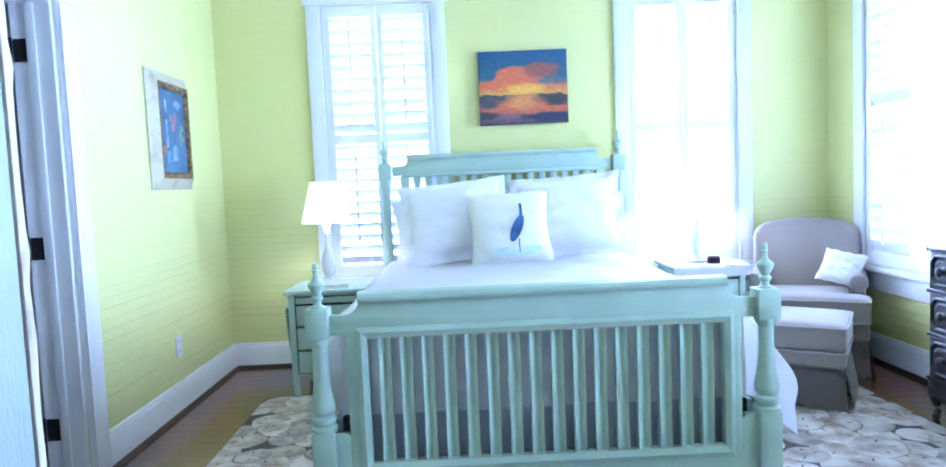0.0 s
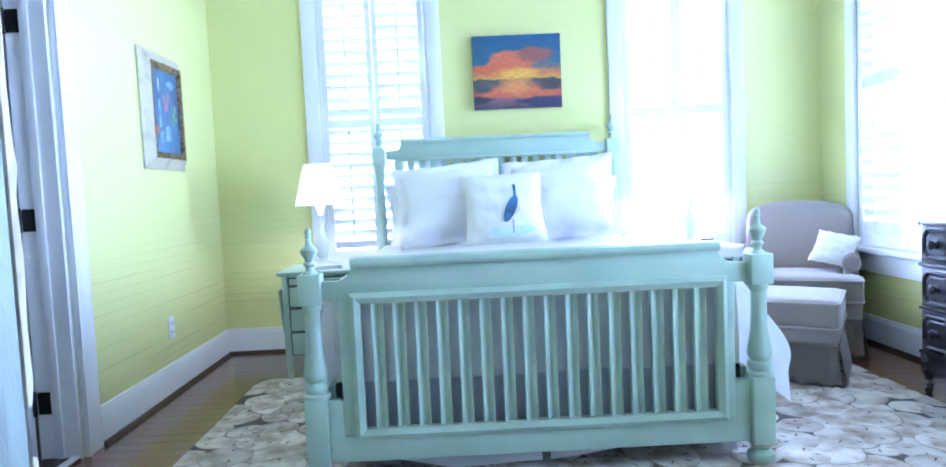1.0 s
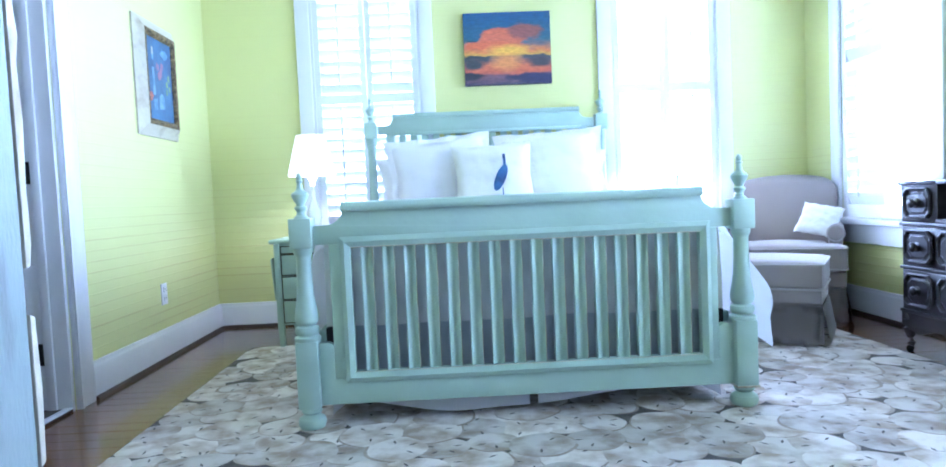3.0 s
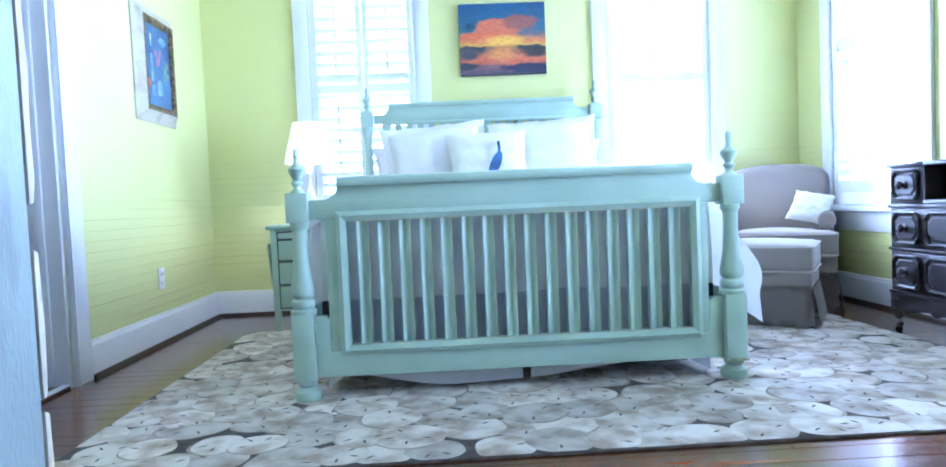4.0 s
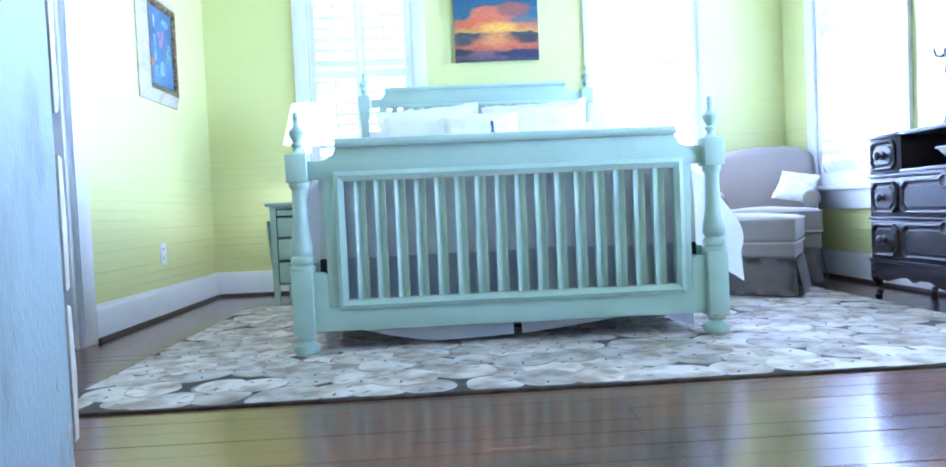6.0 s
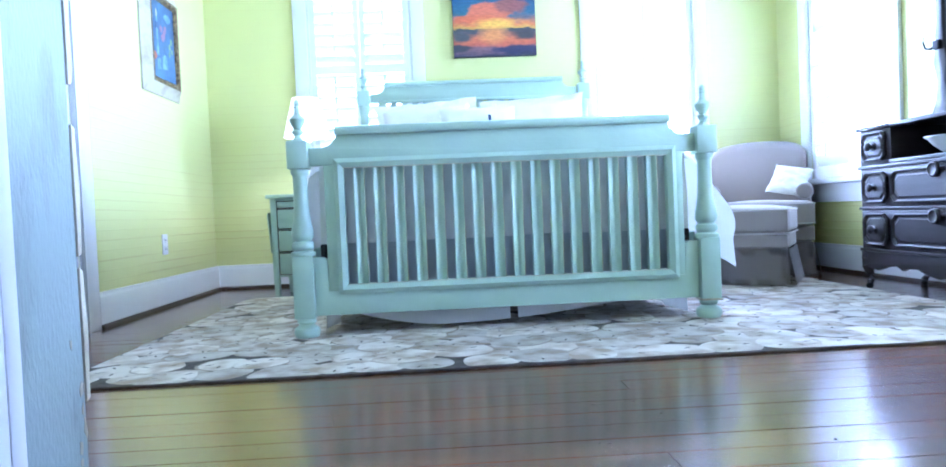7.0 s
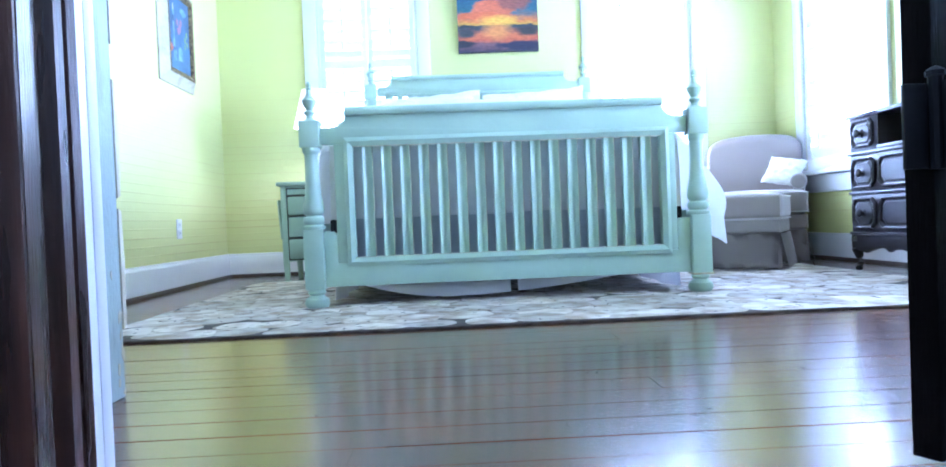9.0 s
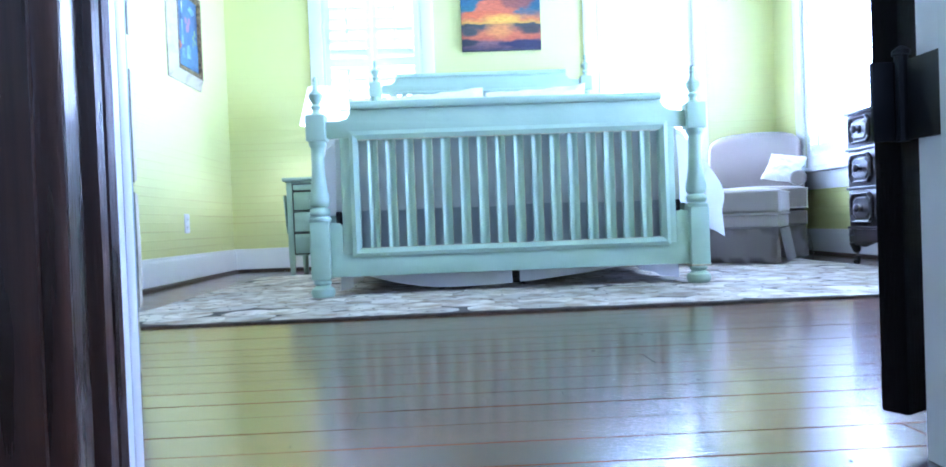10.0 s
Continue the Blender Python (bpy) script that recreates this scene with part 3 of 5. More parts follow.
def hall_doorway():
    """The doorway that the walk backs through: white casing in the room, dark fluted wood on the hall side."""
    d = thing("door_2", (0, SOUTH, 0), "dark brown door swung open on black iron hinges", "door", kind="structure")
    for s in (-1, 1):
        part("room_casing", box(*((-0.578, -0.448) if s < 0 else (0.455, 0.55)), 0.0005, 0.022, 0, 2.06, 0.004), TRIM, d, "white painted door casing")
    part("room_head_casing", box(-0.59, 0.57, 0.0005, 0.026, 2.061, 2.20, 0.004), TRIM, d, "white painted door casing")
    part("room_jamb", box(-0.462, -0.449, -0.024, -0.0005, 0, 2.05), TRIM, d, "white painted jamb edge")
    part("dark_jamb", box(-0.462, -0.454, -0.130, -0.025, 0, 2.05), CASING, d, "dark varnished jamb")
    # moulded dark casing, its profile in plan
    plan = [(-0.426, -0.026), (-0.414, -0.028), (-0.410, -0.036), (-0.414, -0.044), (-0.424, -0.048), (-0.416, -0.054), (-0.408, -0.062), (-0.410, -0.072), (-0.420, -0.078), (-0.424, -0.081),
            (-0.419, -0.086), (-0.418, -0.112), (-0.424, -0.117), (-0.412, -0.124), (-0.408, -0.134), (-0.414, -0.144), (-0.424, -0.150), (-0.422, -0.158), (-0.54, -0.160), (-0.54, -0.1305), (-0.426, -0.1305)]
    part("fluted_casing", prism([(x - 0.028, y) for x, y in plan], 0, 2.08, plane="xy"), CASING, d, "dark varnished moulded casing")
    part("hall_casing", box(0.456, 0.57, -0.16, -0.1305, 0, 2.08, 0.004), CASING, d)
    part("hall_head_casing", box(-0.59, 0.59, -0.165, -0.1305, 2.081, 2.22, 0.004), CASING, d)
    part("head_jamb", box(-0.448, 0.43, -0.13, -0.0005, 2.045, 2.059), TRIM, d)
    part("hinge_jamb", box(0.441, 0.4545, -0.13, -0.0005, 0, 2.05, 0.001), TRIM, d, "white painted jamb")
    part("door_stop", box(0.428, 0.4405, -0.13, -0.052, 0, 2.04, 0.002), TRIM, d)
    # the leaf, hinged on the room side and swung past a right angle
    leaf = part("door_leaf", box(-0.032, 0.0, 0.0, 0.80, 0.040, 2.04, 0.002), DOORDARK, d, "dark brown panelled door leaf")
    leaf.matrix_basis = pose(0.444, 0.034, 0, 0, 0, -62)
    for z0, z1 in ((0.2, 0.85), (1.0, 1.9)):
        for y0, y1 in ((0.1, 0.36), (0.44, 0.70)):
            part("panel", box(-0.0385, -0.0325, y0, y1, z0, z1, 0.006), DOORDARK, leaf)
    for z in (0.412, 1.70):
        bm = box(0.4365, 0.4408, -0.050, 0.010, z - 0.046, z + 0.046, 0.001)
        sweep([(0.436, 0.018, z - 0.047), (0.436, 0.018, z + 0.052)], 0.0075, 10, bm)
        lathe([(0, z + 0.052), (0.010, z + 0.053), (0.010, z + 0.058), (0.005, z + 0.062), (0, z + 0.064)], 10, bm, 0.436, 0.018)
        box(0.404, 0.436, 0.022, 0.028, z - 0.046, z + 0.046, 0.001, bm=bm)
        part("hinge", bm, IRON, d, "large black iron hinge with pin")


hall_doorway()

# ---- the bed ----


def spindle_post(z_block0, z_block1, tall, bed, x, y):
    """A bed post: ball foot, square block, turned vase, square block and urn finial. tall: height of the finial's tip."""
    post = part("post", lathe([(0, 0), (0.030, 0), (0.044, 0.011), (0.050, 0.028), (0.046, 0.044), (0.033, 0.053), (0.027, 0.058), (0.033, 0.063), (0.037, 0.069), (0.034, 0.076), (0.029, 0.082)]), SAGE, bed)
    post.location = (x, y, 0)
    part("lower_block", box(-0.039, 0.039, -0.039, 0.039, 0.082, 0.322, 0.004), SAGE, post)
    a, b = 0.322, z_block0
    k = (b - a) / 0.315
    vase = [(0.046, 0), (0.047, 0.006), (0.046, 0.013), (0.036, 0.017), (0.034, 0.020), (0.040, 0.025), (0.0435, 0.036), (0.040, 0.047), (0.032, 0.051), (0.030, 0.055), (0.036, 0.059),
            (0.0415, 0.068), (0.0425, 0.080), (0.040, 0.098), (0.034, 0.125), (0.030, 0.155), (0.028, 0.19), (0.0265, 0.23), (0.0265, 0.286), (0.028, 0.292), (0.033, 0.298), (0.034, 0.304), (0.034, 0.315)]
    part("turning", lathe([(r, a + z * k) for r, z in vase]), SAGE, post)
    part("upper_block", box(-0.039, 0.039, -0.039, 0.039, z_block0, z_block1, 0.004), SAGE, post)
    h = (tall - z_block1) / 0.165
    urn = [(0.026, 0), (0.023, 0.006), (0.015, 0.012), (0.013, 0.022), (0.017, 0.030), (0.021, 0.034), (0.021, 0.040), (0.014, 0.046), (0.015, 0.052), (0.022, 0.064), (0.028, 0.076), (0.030, 0.086), (0.026, 0.093),
           (0.016, 0.100), (0.011, 0.108), (0.009, 0.124), (0.009, 0.130), (0.0125, 0.135), (0.009, 0.141), (0.011, 0.148), (0.010, 0.156), (0.005, 0.163), (0, 0.165)]
    part("finial", lathe([(r, z_block1 + z * h) for r, z in urn], 20), SAGE, post)
    return post


def scooped_rail(half, x_cap, z0, z_end, z_top):
    """A board whose top steps up in the middle by concave quarter scoops."""
    r = z_top - z_end
    left = [(-half, z0), (-half, z_end)]
    left += [(-x_cap - r + r * math.sin(a), z_top - r * math.cos(a)) for a in [math.pi / 2 * i / 8 for i in range(9)]]
    right = [(-x, z) for x, z in reversed(left)]
    return left + right


def build_bed():
    bed = thing("bed", (0.148, 2.318, 0), "sage-green painted spindle bed with turned posts and slatted ends", "bed")
    w, length, wh = 0.782, 2.06, 0.752
    for s in (-1, 1):
        spindle_post(0.650, 0.756, 0.916, bed, s * w, 0)
        spindle_post(1.215, 1.315, 1.475, bed, s * wh, length)
    # footboard
    part("top_rail", prism(scooped_rail(w - 0.041, 0.636, 0.660, 0.728, 0.788), -0.016, 0.016, 0.002), SAGE, bed)
    cap = [(-0.030, 0.774), (-0.034, 0.782), (-0.034, 0.794), (-0.028, 0.803), (-0.012, 0.808), (0.012, 0.808), (0.028, 0.803), (0.034, 0.794), (0.034, 0.782), (0.030, 0.774)]
    part("cap_moulding", prism(cap, -0.639, 0.639, plane="yz"), SAGE, bed)
    low = [(-w + 0.040, 0.090), (w - 0.040, 0.090), (w - 0.040, 0.312), (0.705, 0.312), (0.690, 0.300), (0.690, 0.182), (-0.690, 0.182), (-0.690, 0.300), (-0.705, 0.312), (-w + 0.040, 0.312)]
    part("bottom_rail", prism(low, -0.016, 0.016, 0.002), SAGE, bed)
    for s in (-1, 1):
        part("stile", box(*sorted((s * 0.648, s * 0.6895)), -0.0155, 0.0155, 0.183, 0.6595, 0.002), SAGE, bed)
    # raised mitred moulding round the slats
    x0, x1, z0, z1, b = -0.650, 0.662, 0.170, 0.684, 0.036
    out, inn = [(x0, z0), (x1, z0), (x1, z1), (x0, z1)], [(x0 + b, z0 + b), (x1 - b, z0 + b), (x1 - b, z1 - b), (x0 + b, z1 - b)]
    for i in range(4):
        j = (i + 1) % 4
        bm = bmesh.new()
        mid1 = ((out[i][0] * 0.55 + inn[i][0] * 0.45), (out[i][1] * 0.55 + inn[i][1] * 0.45))
        mid2 = ((out[j][0] * 0.55 + inn[j][0] * 0.45), (out[j][1] * 0.55 + inn[j][1] * 0.45))
        rows = [(out[i], out[j], -0.0165), (out[i], out[j], -0.026), (mid1, mid2, -0.034), (inn[i], inn[j], -0.024), (inn[i], inn[j], 0.010)]
        vs = [(bm.verts.new((a[0], y, a[1])), bm.verts.new((c[0], y, c[1]))) for a, c, y in rows]
        for (p, q), (r, t) in zip(vs, vs[1:]):
            bm.faces.new((p, q, t, r))
        bm.faces.new((vs[-1][0], vs[-1][1], vs[0][1], vs[0][0]))
        bm.faces.new([v[0] for v in vs])
        bm.faces.new([v[1] for v in vs][::-1])
        part("panel_moulding", bm, SAGE, bed)
    part("rubbed_line", box(x0 + b, x1 - b, -0.0265, -0.0245, z1 - b - 0.002, z1 - b + 0.001), RUB, bed, "paint rubbed through along the moulding")
    part("rubbed_line", box(x0 + b, x1 - b, -0.0265, -0.0245, z0 + b - 0.001, z0 + b + 0.001), RUB, bed, "paint rubbed through along the moulding")
    part("chipped_edge", box(w - 0.041, w + 0.043, -0.043, 0.03, 0.0785, 0.0865, 0.002), RUB, bed, "bare chipped wood under the post block")
    # sixteen slats, each with a coved face between two arrises
    prof = [(-0.0215, 0.009), (-0.0215, -0.019), (-0.0175, -0.0185), (-0.012, -0.012), (-0.005, -0.0075), (0.003, -0.006), (0.010, -0.0085), (0.0165, -0.015), (0.0195, -0.0185), (0.0215, -0.018), (0.0215, 0.009)]
    first = None
    for i in range(16):
        x = x0 + b + (x1 - x0 - 2 * b) * (i + 0.75) / 16.5
        if first is None:
            bm = bmesh.new()
            prism(prof, z0 + b - 0.006, z1 - b + 0.006, plane="xy", bm=bm)
            first = part("slat", bm, SAGE, bed, smooth=28)
            first.location = (x, 0.004, 0)
            worn = part("worn_edge", box(0.0192, 0.0218, -0.0192, -0.0176, z0 + b + 0.002, z1 - b - 0.002), RUB, first, "paint rubbed through at the slat edge")
        else:
            clone(worn, clone(first, bed, x, 0.004, 0))
    # headboard
    part("head_rail", prism(scooped_rail(wh - 0.046, 0.605, 1.235, 1.295, 1.352), length - 0.016, length + 0.016, 0.002), SAGE, bed)
    cap = [(length + y * 0.9, z + 0.580) for y, z in [(-0.030, 0.758), (-0.034, 0.766), (-0.034, 0.778), (-0.028, 0.787), (0.028, 0.787), (0.034, 0.778), (0.034, 0.766), (0.030, 0.758)]]
    part("head_cap", prism(cap, -0.607, 0.607, plane="yz"), SAGE, bed)
    part("head_moulding", box(-0.62, 0.62, length - 0.026, length - 0.0165, 1.225, 1.245, 0.003), SAGE, bed)
    for s in (-1, 1):
        part("head_stile", box(*sorted((s * 0.605, s * 0.655)), length - 0.0155, length + 0.0155, 0.45, 1.2345, 0.002), SAGE, bed)
    part("head_lower_rail", box(-0.705, 0.705, length - 0.0155, length + 0.0155, 0.35, 0.45, 0.002), SAGE, bed)
    hs = None
    for i in range(16):
        x = -0.605 + 1.21 * (i + 0.75) / 16.5
        if hs is None:
            hs = part("head_slat", box(-0.021, 0.021, -0.009, 0.009, 0.449, 1.236, 0.003), SAGE, bed)
            hs.location = (x, length, 0)
        else:
            clone(hs, bed, x, length, 0)
    for s in (-1, 1):
        part("side_rail", box(*sorted((s * 0.722, s * 0.752)), 0.044, length - 0.044, 0.20, 0.345, 0.003), SAGE, bed)
        part("rail_hook", box(*sorted((s * 0.700, s * 0.7215)), 0.018, 0.06, 0.20, 0.36, 0.006), IRON, bed, "black iron rail bracket")
    part("mattress_base", box(-0.70, 0.70, 0.075, length - 0.03, 0.12, 0.42, 0.02), BOX_CLOTH, bed, "grey box spring")
    return bed


build_bed()


def grid_mesh(nu, nv, f):
    bm = bmesh.new()
    vs = [[bm.verts.new(f(i / nu, j / nv)) for j in range(nv + 1)] for i in range(nu + 1)]
    for i in range(nu):
        for j in range(nv):
            bm.faces.new((vs[i][j], vs[i + 1][j], vs[i + 1][j + 1], vs[i][j + 1]))
    return bm


def coverlet():
    """White coverlet over the mattress: flat on top, falling at both sides and behind the footboard, with folds."""
    e = thing("coverlet", (0.148, 2.318, 0), "smooth white cotton coverlet spread over the mattress", "bedding")
    half, top, y0, y1 = 0.715, 0.690, 0.075, 1.99
    drop = 0.30

    def f(u, v):
        s = (u - 0.5) * 2 * (half + 0.60)
        y = y0 + (y1 - y0) * v
        side = abs(s) - half
        sg = 1 if s > 0 else -1
        puff = 0.012 * noise.noise((s * 3, y * 2.4, 1.7)) + 0.006 * noise.noise((s * 8, y * 7, 4.0))
        edge = min(1, (y - y0) / 0.09)
        z = top + 0.02 * math.cos(s / half * 1.4) + puff - 0.045 * (1 - edge) ** 2
        if side <= 0:
            return (s, y, z)
        fold = math.sin(y * 13 + sg * 2 + 2.0 * noise.noise((y * 2, sg, 0)))
        k = min(side / 0.06, 1)
        near = max(0.0, 1 - (y - y0) / 0.55)
        flare = (0.012 + 0.040 * side / 0.5 * (1 + 0.9 * fold)) * k
        if sg > 0:
            flare += 0.145 * near * math.sin(min(1.0, side / 0.44) ** 1.3 * math.pi * 0.66)
        else:
            flare += 0.03 * near * min(1, side / 0.4)
        length = side * (0.74 if sg > 0 else 0.72)
        x = half + 0.035 * math.sin(k * math.pi / 2) + flare
        return (sg * x, y, z - 0.03 * (1 - math.cos(k * math.pi / 2)) - max(0, length - 0.03))

    bm = grid_mesh(90, 70, f)
    body = part("top_cloth", bm, WHITE_CLOTH, e, smooth=80)

    def g(u, v):
        s = (u - 0.5) * 2 * half
        hang = v * drop
        fold = 0.012 * noise.noise((s * 5, v * 1.5, 9)) + 0.006 * math.sin(s * 21) * v
        return (s * (1 + 0.01 * v), y0 - 0.038 - 0.004 * math.sin(min(v * 6, 1) * math.pi / 2) - fold * min(1, v * 3), top - 0.03 - hang + 0.012 * noise.noise((s * 3, 0, 3)))

    part("foot_drop", grid_mesh(60, 14, g), GREY_CLOTH, e, "grey quilted end of the coverlet", smooth=80)


coverlet()


def bed_skirt():
    e = thing("bed_skirt", (0.148, 2.318, 0), "white cotton bed skirt sagging short above the rug", "bedding")
    def hem(x):
        """Height of the sagging hem, drawn up towards both legs."""
        d = x + 0.25
        return min(0.112, 0.026 + (0.12 if d > 0 else 0.5) * d * d + 0.003 * noise.noise((x * 5, 0, 0)))

    for nm, a, b in (("foot_panel", -0.70, 0.005), ("foot_panel", 0.035, 0.70)):
        def f(u, v, a=a, b=b):
            x = a + (b - a) * u
            return (x, 0.055 - 0.012 * math.sin(x * 17) * v - 0.01 * noise.noise((x * 4, v, 2)), 0.150 - v * (0.150 - hem(x)))
        part(nm, grid_mesh(44, 8, f), WHITE_CLOTH, e, smooth=80)
    # unseen panel added at the head to keep window light from under the bed
    part("head_light_block", grid_mesh(30, 4, lambda u, v: (-0.70 + 1.40 * u, 2.0 + 0.008 * math.sin(u * 40) * v, 0.40 - 0.374 * v)), WHITE_CLOTH, e, smooth=80)
    for s in (-1, 1):
        def f(u, v, s=s):
            y = 0.06 + 1.92 * u
            return (s * (0.708 + 0.012 * math.sin(y * 19) * v), y, 0.40 - v * (0.372 + 0.006 * math.sin(y * 5)))
        part("side_panel", grid_mesh(60, 8, f), WHITE_CLOTH, e, smooth=80)


bed_skirt()


def pillow_mesh(w, h, thick, flange, seed, sag=0.0, n=30):
    """A stuffed pillow standing in the xz plane, with a flat wavy flange."""
    bm = bmesh.new()
    faces = []
    for sgn in (-1, 1):
        vs = []
        for i in range(n + 1):
            row = []
            for j in range(n + 1):
                u, v = -1 + 2 * i / n, -1 + 2 * j / n
                iw, ih = w / 2 - flange, h / 2 - flange
                x, z = u * w / 2, v * h / 2
                a, b = min(1, abs(x) / iw), min(1, abs(z) / ih)
                fill = max(0.0, (1 - a ** 2.6) * (1 - b ** 2.6)) ** 0.5
                pinch = 1 - 0.05 * (abs(u) ** 2) * (1 - abs(v)) - 0.0
                x *= 1 - 0.045 * (1 - v * v) * abs(u) ** 3
                z *= 1 - 0.045 * (1 - u * u) * abs(v) ** 3
                border = 0 if i in (0, n) or j in (0, n) else 1
                y = sgn * (thick / 2 * fill + 0.003 * border)
                wr = (0.010 * noise.noise((u * 3.1 + seed, v * 3.1, sgn)) + 0.004 * noise.noise((u * 9 + seed, v * 9, sgn * 2))) * fill
                rim = 1 if max(a, b) >= 1 else 0
                wave = 0.008 * math.sin((u - v) * 11 + seed) * rim
                row.append(bm.verts.new((x * pinch, y + wr * sgn + wave, z - sag * fill * (1 - v) * 0.5)))
            vs.append(row)
        for i in range(n):
            for j in range(n):
                faces.append(bm.faces.new((vs[i][j], vs[i + 1][j], vs[i + 1][j + 1], vs[i][j + 1])))
    bmesh.ops.remove_doubles(bm, verts=bm.verts, dist=0.0005)
    return bm


def pillow(name, at, lean, turn, roll, w, h, thick, flange, seed, material, label, category="pillow", group=""):
    e = thing(name, at, label, category, group)
    for nm, keep in (("casing", False), ("flange", True)):
        bm = pillow_mesh(w, h, thick, flange, seed)
        if flange > 0.02:
            away = [f for f in bm.faces if (all(abs(v.co.x) >= w / 2 - flange - w / 29 or abs(v.co.z) >= h / 2 - flange - h / 29 for v in f.verts)) != keep]
            bmesh.ops.delete(bm, geom=away, context="FACES")
        elif keep:
            bm.free()
            continue
        part(nm, bm, material, e, "flat stitched flange" if keep else "", smooth=80)
    e.matrix_world = pose(*at, 0, 0, turn) @ pose(0, 0, 0, lean, 0, 0) @ pose(0, 0, h / 2, 0, roll, 0)
    return e


BED_TOP = 0.705
pillow("bed_pillow", (-0.19, 4.18, BED_TOP - 0.01), -16, 0, -4, 0.74, 0.42, 0.17, 0.03, 3, SHAM, "white cotton bed pillow propped against the headboard", group="bed pillows")
pillow("bed_pillow", (0.53, 4.18, BED_TOP - 0.01), -16, 0, 3, 0.74, 0.42, 0.17, 0.03, 8, SHAM, "white cotton bed pillow propped against the headboard", group="bed pillows")
pillow("pillow_sham", (-0.150, 3.96, BED_TOP), -17, 3, -5, 0.66, 0.505, 0.20, 0.045, 1, SHAM, "white flanged square sham leaning on the bed pillows", group="shams")
pillow("pillow_sham", (0.510, 3.98, BED_TOP), -17, -3, -3, 0.68, 0.515, 0.20, 0.045, 5, SHAM, "white flanged square sham leaning on the bed pillows", group="shams")


def print_cushion():
    e = pillow("throw_pillow", (0.150, 3.775, BED_TOP), -15, 2, -2, 0.47, 0.42, 0.13, 0.012, 11, CUSHION, "cream square throw pillow with a blue print and frayed edge", "cushion")
    # printed shapes lie on the swollen front
    def on(x, z):
        a, b = min(1, abs(x) / 0.223), min(1, abs(z) / 0.198)
        return -(0.065 * max(0.0, (1 - a ** 2.6) * (1 - b ** 2.6)) ** 0.5 + 0.0165)
    def patch(name, outline, material, label, up=0.0):
        bm = bmesh.new()
        cx, cz = sum(p[0] for p in outline) / len(outline), sum(p[1] for p in outline) / len(outline)
        rings = []
        for k in (0.0, 0.35, 0.7, 1.0):
            rings.append([bm.verts.new((cx + (x - cx) * k, on(cx + (x - cx) * k, cz + (z - cz) * k) - up, cz + (z - cz) * k)) for x, z in outline] if k else [bm.verts.new((cx, on(cx, cz) - up, cz))])
        m = len(outline)
        for a, b in zip(rings, rings[1:]):
            for i in range(m):
                bm.faces.new((a[0], b[i], b[(i + 1) % m]) if len(a) == 1 else (a[i], a[(i + 1) % m], b[(i + 1) % m], b[i]))
        part(name, bm, material, e, label)
    pond = [(0.02 + 0.135 * math.cos(a) * (1 + 0.12 * math.sin(3 * a)), -0.145 + 0.030 * math.sin(a)) for a in [i * math.pi / 14 for i in range(28)]]
    patch("printed_wash", pond, WASH, "pale blue printed wash")
    body = [(0.030 + 0.032 * math.cos(a), -0.020 + 0.075 * math.sin(a)) for a in [i * math.pi / 10 for i in range(20)]]
    body = [(x + 0.42 * (z + 0.02), z) for x, z in body]
    patch("printed_shape", body, MOTIF, "plain slanting blue printed shape", 0.002)
    def stroke(pts, r, label):
        bm = bmesh.new()
        left, right = [], []
        P = [Vector(p) for p in pts]
        for i, p in enumerate(P):
            d = (P[min(i + 1, len(P) - 1)] - P[max(i - 1, 0)]).normalized()
            nrm = Vector((-d.y, d.x)) * r
            left.append(bm.verts.new((p.x + nrm.x, on(p.x, p.y) - 0.003, p.y + nrm.y)))
            right.append(bm.verts.new((p.x - nrm.x, on(p.x, p.y) - 0.003, p.y - nrm.y)))
        for i in range(len(P) - 1):
            bm.faces.new((left[i], left[i + 1], right[i + 1], right[i]))
        part("printed_line", bm, MOTIF, e, label)
    stroke([(0.056, 0.035), (0.060, 0.075), (0.060, 0.120)], 0.008, "upright blue printed bar")
    stroke([(0.036, -0.08), (0.036, -0.155)], 0.003, "thin dark printed line")
    # frayed edge
    bm = bmesh.new()
    rnd = random.Random(4)
    for side in range(4):
        for i in range(46):
            t = -1 + 2 * (i + rnd.random()) / 46
            L = 0.010 + 0.010 * rnd.random()
            x, z, dx, dz = ((t * 0.228, 0.207, 0, L), (t * 0.228, -0.207, 0, -L), (0.232, t * 0.203, L, 0), (-0.232, t * 0.203, -L, 0))[side]
            x, z = x * (1 - 0.035 * (1 - t * t) * (side > 1)), z * (1 - 0.035 * (1 - t * t) * (side < 2))
            sweep([(x, 0.004 * rnd.uniform(-1, 1), z), (x + dx + 0.004 * rnd.uniform(-1, 1), 0.008 * rnd.uniform(-1, 1), z + dz + 0.004 * rnd.uniform(-1, 1))], 0.0016, 4, bm)
    part("frayed_edge", bm, CUSHION, e, "frayed cream thread edge")


print_cushion()

# ---- night tables, lamps and what lies on them ----


